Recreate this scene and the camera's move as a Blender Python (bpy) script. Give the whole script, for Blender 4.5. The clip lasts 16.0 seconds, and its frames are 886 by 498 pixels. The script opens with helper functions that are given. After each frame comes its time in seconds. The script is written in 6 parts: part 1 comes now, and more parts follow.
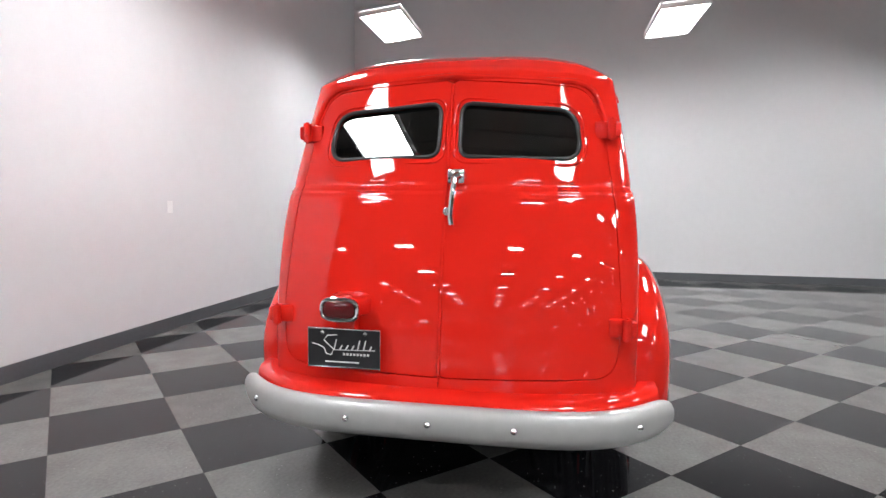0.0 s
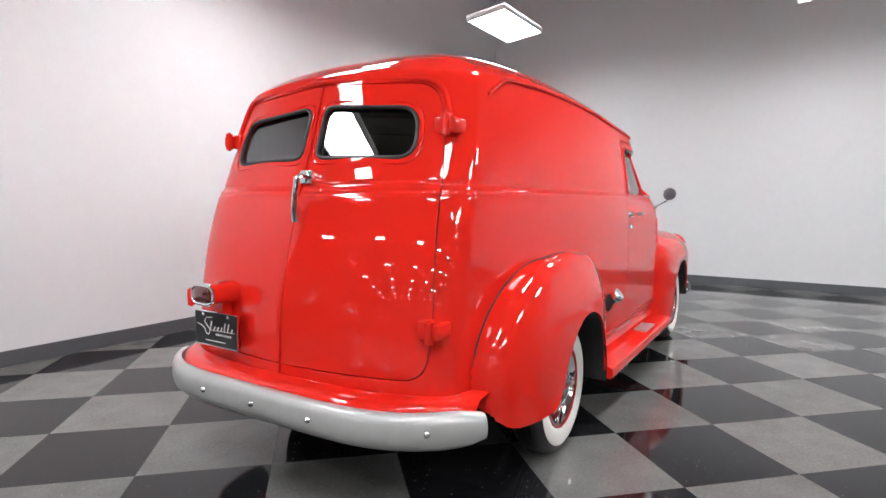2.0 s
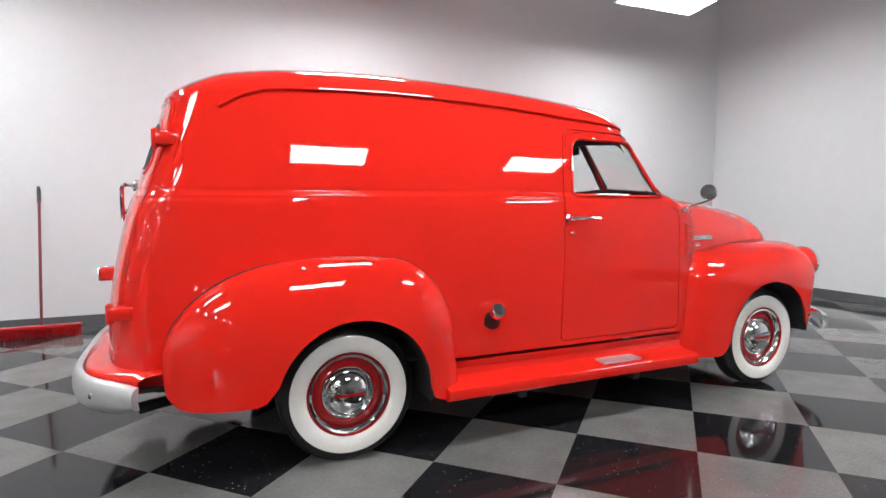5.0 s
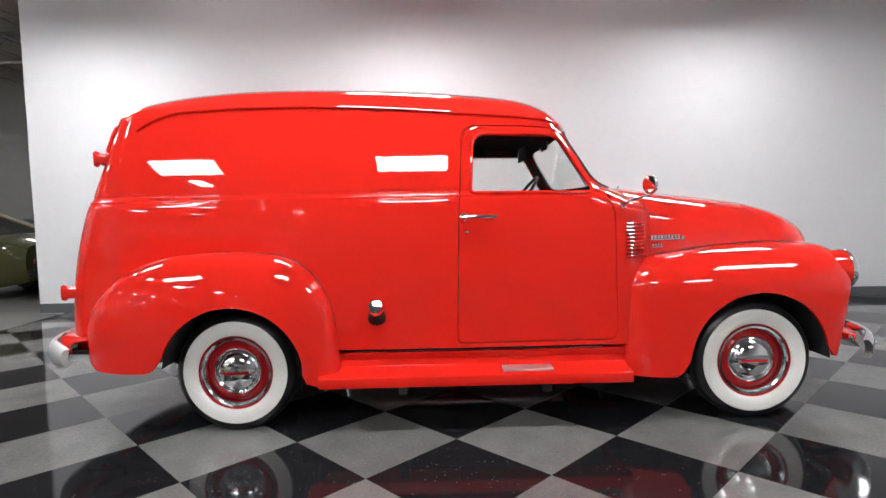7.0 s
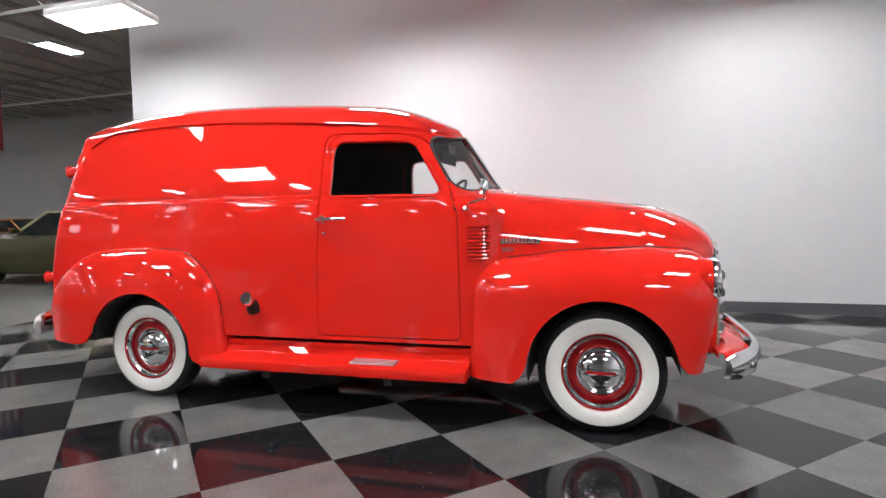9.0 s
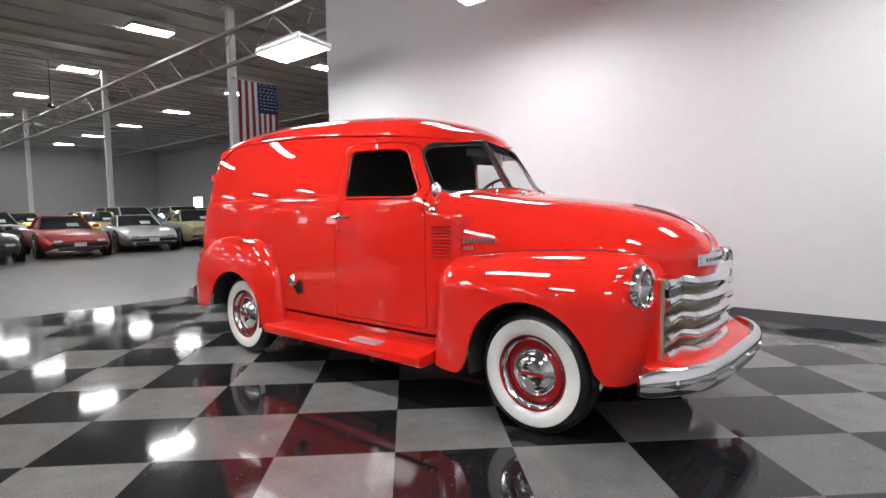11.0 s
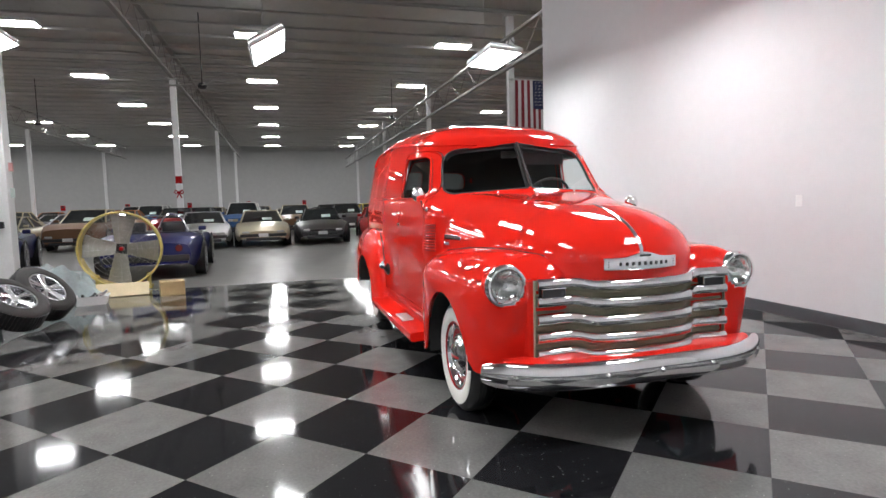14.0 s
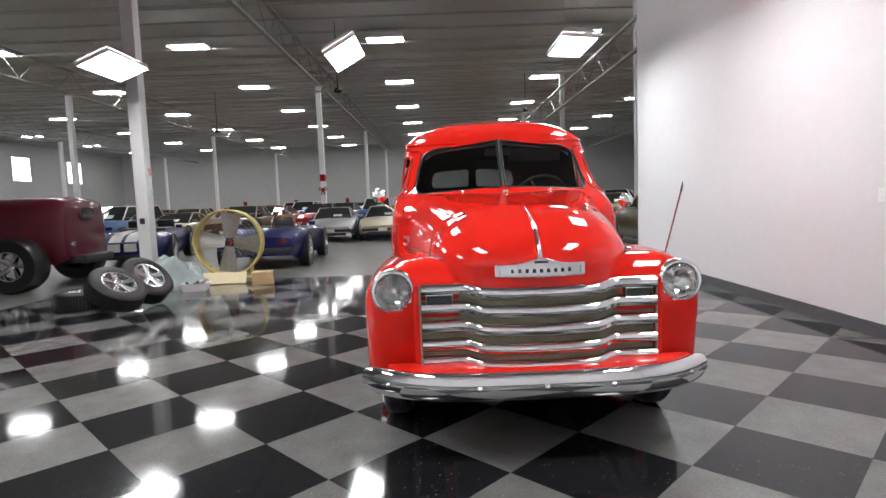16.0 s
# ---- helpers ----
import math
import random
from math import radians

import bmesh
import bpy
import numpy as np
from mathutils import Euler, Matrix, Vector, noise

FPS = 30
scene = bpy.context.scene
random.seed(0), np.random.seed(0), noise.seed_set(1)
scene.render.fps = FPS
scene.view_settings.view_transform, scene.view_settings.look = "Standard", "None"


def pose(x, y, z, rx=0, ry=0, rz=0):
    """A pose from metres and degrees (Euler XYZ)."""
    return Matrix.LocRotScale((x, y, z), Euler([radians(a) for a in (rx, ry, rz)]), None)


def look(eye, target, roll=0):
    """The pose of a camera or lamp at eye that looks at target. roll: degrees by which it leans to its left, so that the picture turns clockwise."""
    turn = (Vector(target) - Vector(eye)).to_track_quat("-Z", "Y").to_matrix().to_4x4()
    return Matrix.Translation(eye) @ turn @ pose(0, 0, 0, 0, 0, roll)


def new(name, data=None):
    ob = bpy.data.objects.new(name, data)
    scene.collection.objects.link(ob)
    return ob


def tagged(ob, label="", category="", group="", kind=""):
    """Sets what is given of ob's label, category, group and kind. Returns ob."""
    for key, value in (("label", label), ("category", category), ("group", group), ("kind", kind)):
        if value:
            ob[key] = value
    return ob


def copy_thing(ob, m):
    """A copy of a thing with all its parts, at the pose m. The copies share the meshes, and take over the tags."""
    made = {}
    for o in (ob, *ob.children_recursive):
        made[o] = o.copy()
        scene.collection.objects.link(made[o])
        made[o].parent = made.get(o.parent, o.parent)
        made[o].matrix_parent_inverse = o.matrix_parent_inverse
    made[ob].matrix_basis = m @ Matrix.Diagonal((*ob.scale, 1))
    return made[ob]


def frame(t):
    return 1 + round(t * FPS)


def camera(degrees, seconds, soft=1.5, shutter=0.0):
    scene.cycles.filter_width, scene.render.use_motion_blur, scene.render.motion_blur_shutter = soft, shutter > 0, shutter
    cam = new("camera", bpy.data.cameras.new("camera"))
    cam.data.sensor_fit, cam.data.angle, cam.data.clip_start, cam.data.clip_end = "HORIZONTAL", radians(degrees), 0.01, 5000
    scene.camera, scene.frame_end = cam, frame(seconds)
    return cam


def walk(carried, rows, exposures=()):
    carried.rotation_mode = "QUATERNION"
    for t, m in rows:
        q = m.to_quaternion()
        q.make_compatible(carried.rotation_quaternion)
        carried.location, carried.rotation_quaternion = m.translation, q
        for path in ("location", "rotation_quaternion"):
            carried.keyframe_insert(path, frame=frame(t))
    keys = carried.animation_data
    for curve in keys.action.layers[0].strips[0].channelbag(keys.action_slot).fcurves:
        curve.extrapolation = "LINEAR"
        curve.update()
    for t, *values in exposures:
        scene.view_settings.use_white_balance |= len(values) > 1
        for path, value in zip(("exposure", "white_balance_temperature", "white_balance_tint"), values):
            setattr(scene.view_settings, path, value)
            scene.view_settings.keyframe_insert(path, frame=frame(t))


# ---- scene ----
cam = camera(76.43, 16.0)
PATH = [
    (0, (-4.671, -0.368, 1.265), (-2.707, -0.026, 1.105), 0.56),
    (0.5, (-4.609, -0.703, 1.292), (-2.683, -0.198, 1.107), 0.51),
    (1, (-4.525, -1.061, 1.270), (-2.669, -0.334, 1.103), 0.56),
    (1.5, (-4.345, -1.465, 1.262), (-2.586, -0.528, 1.103), 0.17),
    (2, (-4.175, -1.798, 1.272), (-2.483, -0.744, 1.105), 0.24),
    (2.5, (-3.942, -2.157, 1.272), (-2.372, -0.930, 1.106), 0.17),
    (3, (-3.669, -2.506, 1.265), (-2.233, -1.124, 1.100), 0.01),
    (3.5, (-3.362, -2.805, 1.256), (-2.077, -1.281, 1.094), -0.13),
    (4, (-2.983, -3.088, 1.244), (-1.866, -1.437, 1.089), -0.44),
    (4.5, (-2.571, -3.316, 1.240), (-1.620, -1.562, 1.101), -0.45),
    (5, (-2.156, -3.501, 1.280), (-1.346, -1.680, 1.117), -0.05),
    (5.2, (-1.982, -3.570, 1.298), (-1.210, -1.733, 1.122), 0.08),
    (7.3, (-0.060, -3.993, 1.229), (-0.134, -2.000, 1.090), -1.25),
    (7.5, (0.118, -3.993, 1.223), (-0.008, -2.002, 1.084), -1.19),
    (8, (0.571, -3.999, 1.216), (0.289, -2.024, 1.084), -1.37),
    (8.2, (0.758, -3.993, 1.213), (0.422, -2.026, 1.083), -1.39),
    (10.3, (2.503, -3.724, 1.230), (1.542, -1.976, 1.091), -0.83),
    (10.5, (2.670, -3.661, 1.234), (1.614, -1.969, 1.093), -0.86),
    (11, (3.067, -3.442, 1.244), (1.770, -1.926, 1.099), -0.93),
    (11.5, (3.443, -3.163, 1.252), (1.956, -1.835, 1.104), -1.21),
    (12, (3.783, -2.915, 1.272), (2.161, -1.755, 1.119), -1.41),
    (12.5, (4.047, -2.622, 1.271), (2.313, -1.638, 1.116), -1.28),
    (13, (4.317, -2.403, 1.273), (2.511, -1.558, 1.115), -1.06),
    (13.5, (4.541, -2.171, 1.282), (2.679, -1.458, 1.119), -1.23),
    (14, (4.729, -1.902, 1.286), (2.820, -1.326, 1.121), -1.50),
    (14.5, (4.851, -1.580, 1.294), (2.897, -1.186, 1.123), -1.82),
    (15, (4.910, -1.228, 1.299), (2.935, -0.969, 1.124), -2.06),
    (15.5, (4.924, -0.865, 1.302), (2.937, -0.710, 1.127), -2.20),
    (16, (4.917, -0.544, 1.298), (2.925, -0.504, 1.125), -2.12),
]
walk(cam, [(t, look(eye, target, roll)) for t, eye, target, roll in PATH])

# ---- light: a closed hall, lit by its own hanging panels; a faint grey world stands in for nothing else ----
world = bpy.data.worlds.new("hall_air")
world.use_nodes = True
scene.world = world
world.node_tree.nodes["Background"].inputs[0].default_value = (0.5, 0.5, 0.52, 1)
world.node_tree.nodes["Background"].inputs[1].default_value = 0.01
scene.view_settings.exposure = 0.0
NEAR_GLOW, FAR_GLOW = 44.0, 58.0

# ---- materials ----
def mat(name, color, rough=0.5, metal=0.0, coat=0.0, bump=0.0, scale=40.0, vary=0.08, spec=0.5, fine=6.0, random_value=0.0):
    """A painted, plastic or metal surface with two scales of variation and a fine relief."""
    m = bpy.data.materials.new(name)
    m.use_nodes = True
    nt = m.node_tree
    b = nt.nodes["Principled BSDF"]
    b.inputs["Roughness"].default_value = rough
    b.inputs["Metallic"].default_value = metal
    b.inputs["Coat Weight"].default_value = coat
    b.inputs["Coat Roughness"].default_value = 0.008
    b.inputs["Specular IOR Level"].default_value = spec
    tc = nt.nodes.new("ShaderNodeTexCoord")
    n1 = nt.nodes.new("ShaderNodeTexNoise")
    n1.inputs["Scale"].default_value = scale
    n1.inputs["Detail"].default_value = 5
    n2 = nt.nodes.new("ShaderNodeTexNoise")
    n2.inputs["Scale"].default_value = scale / fine
    n2.inputs["Detail"].default_value = 3
    nt.links.new(tc.outputs["Object"], n1.inputs["Vector"])
    nt.links.new(tc.outputs["Object"], n2.inputs["Vector"])
    add = nt.nodes.new("ShaderNodeMath")
    add.operation = "ADD"
    nt.links.new(n1.outputs["Fac"], add.inputs[0])
    nt.links.new(n2.outputs["Fac"], add.inputs[1])
    ramp = nt.nodes.new("ShaderNodeMapRange")
    ramp.inputs["From Min"].default_value = 0.6
    ramp.inputs["From Max"].default_value = 1.4
    ramp.inputs["To Min"].default_value = 1 - vary
    ramp.inputs["To Max"].default_value = 1 + vary
    nt.links.new(add.outputs[0], ramp.inputs["Value"])
    mul = nt.nodes.new("ShaderNodeVectorMath")
    mul.operation = "SCALE"
    mul.inputs[0].default_value = color
    nt.links.new(ramp.outputs["Result"], mul.inputs["Scale"])
    out = mul.outputs[0]
    if random_value:
        oi = nt.nodes.new("ShaderNodeObjectInfo")
        rr = nt.nodes.new("ShaderNodeMapRange")
        rr.inputs["To Min"].default_value = 1 - random_value
        rr.inputs["To Max"].default_value = 1 + random_value
        nt.links.new(oi.outputs["Random"], rr.inputs["Value"])
        mu2 = nt.nodes.new("ShaderNodeVectorMath")
        mu2.operation = "SCALE"
        nt.links.new(out, mu2.inputs[0])
        nt.links.new(rr.outputs["Result"], mu2.inputs["Scale"])
        out = mu2.outputs[0]
    nt.links.new(out, b.inputs["Base Color"])
    if bump:
        bp = nt.nodes.new("ShaderNodeBump")
        bp.inputs["Strength"].default_value = bump
        bp.inputs["Distance"].default_value = 0.01
        nt.links.new(n1.outputs["Fac"], bp.inputs["Height"])
        nt.links.new(bp.outputs["Normal"], b.inputs["Normal"])
    return m


def glow(name, color, strength):
    m = bpy.data.materials.new(name)
    m.use_nodes = True
    b = m.node_tree.nodes["Principled BSDF"]
    b.inputs["Base Color"].default_value = (0.8, 0.8, 0.8, 1)
    b.inputs["Emission Color"].default_value = (*color, 1)
    b.inputs["Emission Strength"].default_value = strength
    return m


def glass(name, tint, rough=0.0, least=0.06):
    m = bpy.data.materials.new(name)
    m.use_nodes = True
    nt = m.node_tree
    nt.nodes.clear()
    o = nt.nodes.new("ShaderNodeOutputMaterial")
    mx = nt.nodes.new("ShaderNodeMixShader")
    tr = nt.nodes.new("ShaderNodeBsdfTransparent")
    gl = nt.nodes.new("ShaderNodeBsdfGlossy")
    lw = nt.nodes.new("ShaderNodeLayerWeight")
    lw.inputs["Blend"].default_value = 0.5
    pw = nt.nodes.new("ShaderNodeMath")
    pw.operation = "POWER"
    pw.inputs[1].default_value = 4.0
    nt.links.new(lw.outputs["Facing"], pw.inputs[0])
    fr = nt.nodes.new("ShaderNodeMapRange")
    fr.inputs["To Min"].default_value = least
    nt.links.new(pw.outputs[0], fr.inputs["Value"])
    tr.inputs["Color"].default_value = (*tint, 1)
    gl.inputs["Roughness"].default_value = rough
    nt.links.new(fr.outputs[0], mx.inputs[0])
    nt.links.new(tr.outputs[0], mx.inputs[1])
    nt.links.new(gl.outputs[0], mx.inputs[2])
    nt.links.new(mx.outputs[0], o.inputs["Surface"])
    return m


def tile_mat(name, color, fleck, amount):
    """Waxed vinyl composition tile: mottled ground with small flecks under a clear polish."""
    m = mat(name, color, 0.16, 0, 0.0, 0.004, 60, 0.22, 0.25, 12, 0.14)
    nt = m.node_tree
    b = nt.nodes["Principled BSDF"]
    tc = nt.nodes.new("ShaderNodeTexCoord")
    vo = nt.nodes.new("ShaderNodeTexVoronoi")
    vo.inputs["Scale"].default_value = 55
    vo.inputs["Randomness"].default_value = 1
    nt.links.new(tc.outputs["Object"], vo.inputs["Vector"])
    lt = nt.nodes.new("ShaderNodeMath")
    lt.operation = "LESS_THAN"
    lt.inputs[1].default_value = 0.20
    nt.links.new(vo.outputs["Distance"], lt.inputs[0])
    wn = nt.nodes.new("ShaderNodeMath")
    wn.operation = "GREATER_THAN"
    wn.inputs[1].default_value = 1 - amount
    nt.links.new(vo.outputs["Color"], wn.inputs[0])
    an = nt.nodes.new("ShaderNodeMath")
    an.operation = "MULTIPLY"
    nt.links.new(lt.outputs[0], an.inputs[0])
    nt.links.new(wn.outputs[0], an.inputs[1])
    mix = nt.nodes.new("ShaderNodeMix")
    mix.data_type = "RGBA"
    src = b.inputs["Base Color"].links[0].from_socket
    nt.links.new(an.outputs[0], mix.inputs["Factor"])
    nt.links.new(src, mix.inputs[6])
    mix.inputs[7].default_value = (*fleck, 1)
    nt.links.new(mix.outputs[2], b.inputs["Base Color"])
    sm = nt.nodes.new("ShaderNodeTexNoise")
    sm.inputs["Scale"].default_value = 3.5
    sm.inputs["Detail"].default_value = 6
    nt.links.new(tc.outputs["Object"], sm.inputs["Vector"])
    mr = nt.nodes.new("ShaderNodeMapRange")
    mr.inputs["To Min"].default_value = 0.040
    mr.inputs["To Max"].default_value = 0.105
    nt.links.new(sm.outputs["Fac"], mr.inputs["Value"])
    nt.links.new(mr.outputs["Result"], b.inputs["Roughness"])
    geo = nt.nodes.new("ShaderNodeNewGeometry")
    for l in list(nt.links):
        if l.from_node.type == "TEX_COORD":
            nt.links.new(geo.outputs["Position"], l.to_socket)
    return m


RED = mat("red_paint", (0.675, 0.018, 0.011), 0.5, 0, 1.0, 0.0, 30, 0.02, 0.0)
RED_WHEEL = mat("red_wheel_paint", (0.36, 0.006, 0.008), 0.4, 0, 0.8, 0.0, 30, 0.03, 0.1)
CHROME = mat("chrome", (0.82, 0.82, 0.83), 0.06, 1.0, 0, 0.01, 20, 0.04)
WORN_CHROME = mat("worn_chrome", (0.72, 0.72, 0.73), 0.13, 1.0, 0, 0.02, 18, 0.08)
SILVER = mat("silver_paint", (0.46, 0.46, 0.455), 0.36, 0.35, 0.2, 0.02, 25, 0.05)
BLACK = mat("black_rubber", (0.012, 0.012, 0.012), 0.45, 0, 0, 0.05, 90, 0.15)
TYRE_BLACK = mat("tyre_rubber", (0.010, 0.010, 0.011), 0.30, 0, 0, 0.04, 80, 0.2)
WHITEWALL = mat("whitewall_rubber", (0.78, 0.76, 0.72), 0.55, 0, 0, 0.03, 60, 0.04)
DARK = mat("dark_underside", (0.012, 0.012, 0.012), 0.75, 0, 0, 0.1, 30, 0.3)
LINER = mat("grey_headliner", (0.045, 0.045, 0.047), 0.85, 0, 0, 0.15, 120, 0.15)
SEAT = mat("grey_vinyl", (0.08, 0.08, 0.083), 0.5, 0, 0, 0.1, 90, 0.12)
KHAKI = mat("khaki_grille_paint", (0.25, 0.232, 0.162), 0.45, 0, 0.2, 0.03, 40, 0.08)
PLATE = mat("diamond_plate", (0.62, 0.62, 0.63), 0.35, 0.8, 0, 0.25, 160, 0.1)
LENS_RED = mat("dark_red_lens", (0.09, 0.004, 0.006), 0.08, 0, 1.0, 0.05, 60, 0.1)
LENS = mat("clear_lens", (0.62, 0.63, 0.64), 0.10, 0.6, 1.0, 0.25, 70, 0.12)
PLATE_BLACK = mat("plate_black", (0.015, 0.015, 0.017), 0.3, 0, 0.3, 0, 40, 0.1)
INK = mat("plate_print", (0.7, 0.7, 0.7), 0.5)
GLASS = glass("window_glass", (0.92, 0.94, 0.93))
DARK_GLASS = glass("tinted_glass", (0.42, 0.44, 0.44), 0.0, 0.17)
WALL = mat("white_wall_paint", (0.63, 0.63, 0.645), 0.6, 0, 0, 0.04, 55, 0.025)
HALL_WALL = mat("grey_block_wall", (0.44, 0.44, 0.435), 0.8, 0, 0, 0.1, 14, 0.06)
BASE = mat("grey_vinyl_base", (0.085, 0.09, 0.098), 0.45, 0, 0, 0.03, 40, 0.1)
CONCRETE = mat("sealed_concrete", (0.155, 0.152, 0.142), 0.33, 0, 0.0, 0.03, 3.0, 0.2)
DECK = mat("painted_roof_deck", (0.52, 0.51, 0.49), 0.7, 0, 0, 0.08, 8, 0.08)
STEEL = mat("painted_steel", (0.50, 0.50, 0.49), 0.55, 0, 0, 0.05, 25, 0.08)
COLUMN = mat("white_column_paint", (0.74, 0.74, 0.74), 0.45, 0, 0, 0.05, 25, 0.06)
LAMP_BODY = mat("lamp_housing", (0.75, 0.75, 0.75), 0.4, 0, 0, 0, 30, 0.03)
GIRDER_STEEL = mat("dull_girder_steel", (0.33, 0.325, 0.31), 0.6, 0, 0, 0.05, 25, 0.08)
GLOW_NEAR = glow("near_diffuser", (0.975, 0.985, 1.0), NEAR_GLOW)
GLOW_FAR = glow("far_diffuser", (0.98, 0.985, 1.0), FAR_GLOW)
TILE_BLACK = tile_mat("black_tile", (0.012, 0.012, 0.0135), (0.15, 0.15, 0.15), 0.22)
TILE_GREY = tile_mat("grey_tile", (0.143, 0.141, 0.136), (0.22, 0.22, 0.21), 0.18)
SLAB = mat("joint_filler", (0.03, 0.03, 0.03), 0.8)


# ---- mesh helpers ----
def link_mesh(name, bm, material, smooth=True, sharp=40):
    me = bpy.data.meshes.new(name)
    if smooth:
        lim = radians(sharp)
        for f in bm.faces:
            f.smooth = True
        for e in bm.edges:
            if len(e.link_faces) != 2 or e.calc_face_angle(0) > lim:
                e.smooth = False
    bm.to_mesh(me)
    bm.free()
    for k in material if isinstance(material, (list, tuple)) else (material,):
        me.materials.append(k)
    return new(name, me)


def part(name, bm, material, parent, label="", smooth=True, sharp=40):
    ob = link_mesh(name, bm, material, smooth, sharp)
    ob.parent = parent
    if label:
        tagged(ob, label)
    return ob


def thing(name, m, label, category, group="", kind=""):
    ob = new(name)
    ob.empty_display_size = 0.1
    ob.matrix_basis = m
    return tagged(ob, label, category, group, kind)


def add_box(bm, x0, x1, y0, y1, z0, z1, bevel=0.0, seg=2):
    r = bmesh.ops.create_cube(bm, size=1, matrix=Matrix.Translation(((x0 + x1) / 2, (y0 + y1) / 2, (z0 + z1) / 2)) @ Matrix.Diagonal((abs(x1 - x0), abs(y1 - y0), abs(z1 - z0), 1)))
    if bevel:
        es = list({e for v in r["verts"] for e in v.link_edges})
        bmesh.ops.bevel(bm, geom=es, offset=bevel, segments=seg, profile=0.5, affect="EDGES")
    return r


def box(x0, x1, y0, y1, z0, z1, bevel=0.0, seg=2):
    bm = bmesh.new()
    add_box(bm, x0, x1, y0, y1, z0, z1, bevel, seg)
    return bm


def add_cyl(bm, a, b, r0, r1=None, n=20, caps=True):
    a, b = Vector(a), Vector(b)
    m = Matrix.Translation((a + b) / 2) @ (b - a).to_track_quat("Z", "Y").to_matrix().to_4x4()
    bmesh.ops.create_cone(bm, cap_ends=caps, segments=n, radius1=r0, radius2=r0 if r1 is None else r1, depth=(b - a).length, matrix=m)


def cyl(a, b, r0, r1=None, n=20):
    bm = bmesh.new()
    add_cyl(bm, a, b, r0, r1, n)
    return bm


def add_lathe(bm, profile, n=48, m=Matrix.Identity(4), close=False):
    """Turns (radius, height) points round local z."""
    rings = []
    for r, h in profile:
        rings.append([bm.verts.new(m @ Vector((r * math.cos(2 * math.pi * k / n), r * math.sin(2 * math.pi * k / n), h))) for k in range(n)] if r > 1e-6 else [bm.verts.new(m @ Vector((0, 0, h)))])
    pairs = list(zip(rings, rings[1:])) + ([(rings[-1], rings[0])] if close else [])
    for p, q in pairs:
        for k in range(n):
            a, b = k, (k + 1) % n
            if len(p) == 1 and len(q) == 1:
                continue
            if len(p) == 1:
                bm.faces.new((p[0], q[a], q[b]))
            elif len(q) == 1:
                bm.faces.new((p[a], q[0], p[b]))
            else:
                bm.faces.new((p[a], q[a], q[b], p[b]))
    bmesh.ops.recalc_face_normals(bm, faces=bm.faces)


def lathe(profile, n=48, m=Matrix.Identity(4), close=False):
    bm = bmesh.new()
    add_lathe(bm, profile, n, m, close)
    return bm


def add_tube(bm, pts, r, n=8, closed=False, flat=1.0, up=(0, 0, 1)):
    """A round or flattened rod along points."""
    pts = [Vector(p) for p in pts]
    rings = []
    for k, p in enumerate(pts):
        a = pts[k - 1] if (k or closed) else p
        b = pts[(k + 1) % len(pts)] if (k < len(pts) - 1 or closed) else p
        d = (b - a).normalized()
        s = d.cross(Vector(up))
        if s.length < 1e-4:
            s = d.cross(Vector((1, 0, 0)))
        s.normalize()
        t = s.cross(d)
        rings.append([bm.verts.new(p + r * (math.cos(2 * math.pi * j / n) * s + flat * math.sin(2 * math.pi * j / n) * t)) for j in range(n)])
    pr = list(zip(rings, rings[1:])) + ([(rings[-1], rings[0])] if closed else [])
    for p, q in pr:
        for j in range(n):
            bm.faces.new((p[j], p[(j + 1) % n], q[(j + 1) % n], q[j]))
    if not closed:
        bm.faces.new(rings[0][::-1])
        bm.faces.new(rings[-1])
    bmesh.ops.recalc_face_normals(bm, faces=bm.faces)


def tube(pts, r, n=8, closed=False, flat=1.0, up=(0, 0, 1)):
    bm = bmesh.new()
    add_tube(bm, pts, r, n, closed, flat, up)
    return bm


def grid_faces(bm, rows, closed=False):
    vs = [[bm.verts.new(p) for p in row] for row in rows]
    for a, b in zip(vs, vs[1:]):
        m = len(a)
        for k in range(m if closed else m - 1):
            bm.faces.new((a[k], a[(k + 1) % m], b[(k + 1) % m], b[k]))
    return vs


def curve(xs, ys):
    """A smooth monotone curve through points."""
    xs, ys = np.array(xs, float), np.array(ys, float)
    h, d = np.diff(xs), np.diff(ys) / np.diff(xs)
    m = np.zeros(len(xs))
    m[0], m[-1] = d[0], d[-1]
    for k in range(1, len(xs) - 1):
        if d[k - 1] * d[k] > 0:
            w1, w2 = 2 * h[k] + h[k - 1], h[k] + 2 * h[k - 1]
            m[k] = (w1 + w2) / (w1 / d[k - 1] + w2 / d[k])

    def f(x):
        x = np.clip(x, xs[0], xs[-1])
        k = np.clip(np.searchsorted(xs, x) - 1, 0, len(xs) - 2)
        t = (x - xs[k]) / h[k]
        return (2 * t**3 - 3 * t**2 + 1) * ys[k] + (t**3 - 2 * t**2 + t) * h[k] * m[k] + (3 * t**2 - 2 * t**3) * ys[k + 1] + (t**3 - t**2) * h[k] * m[k + 1]
    return f


def fair(xs, ys, degree):
    """A fair curve close to points, with no change of curvature at them."""
    c = float(np.mean(xs))
    p = np.polyfit(np.array(xs) - c, ys, degree)
    lo, hi = min(xs), max(xs)
    return lambda x: float(np.polyval(p, min(max(x, lo), hi) - c))


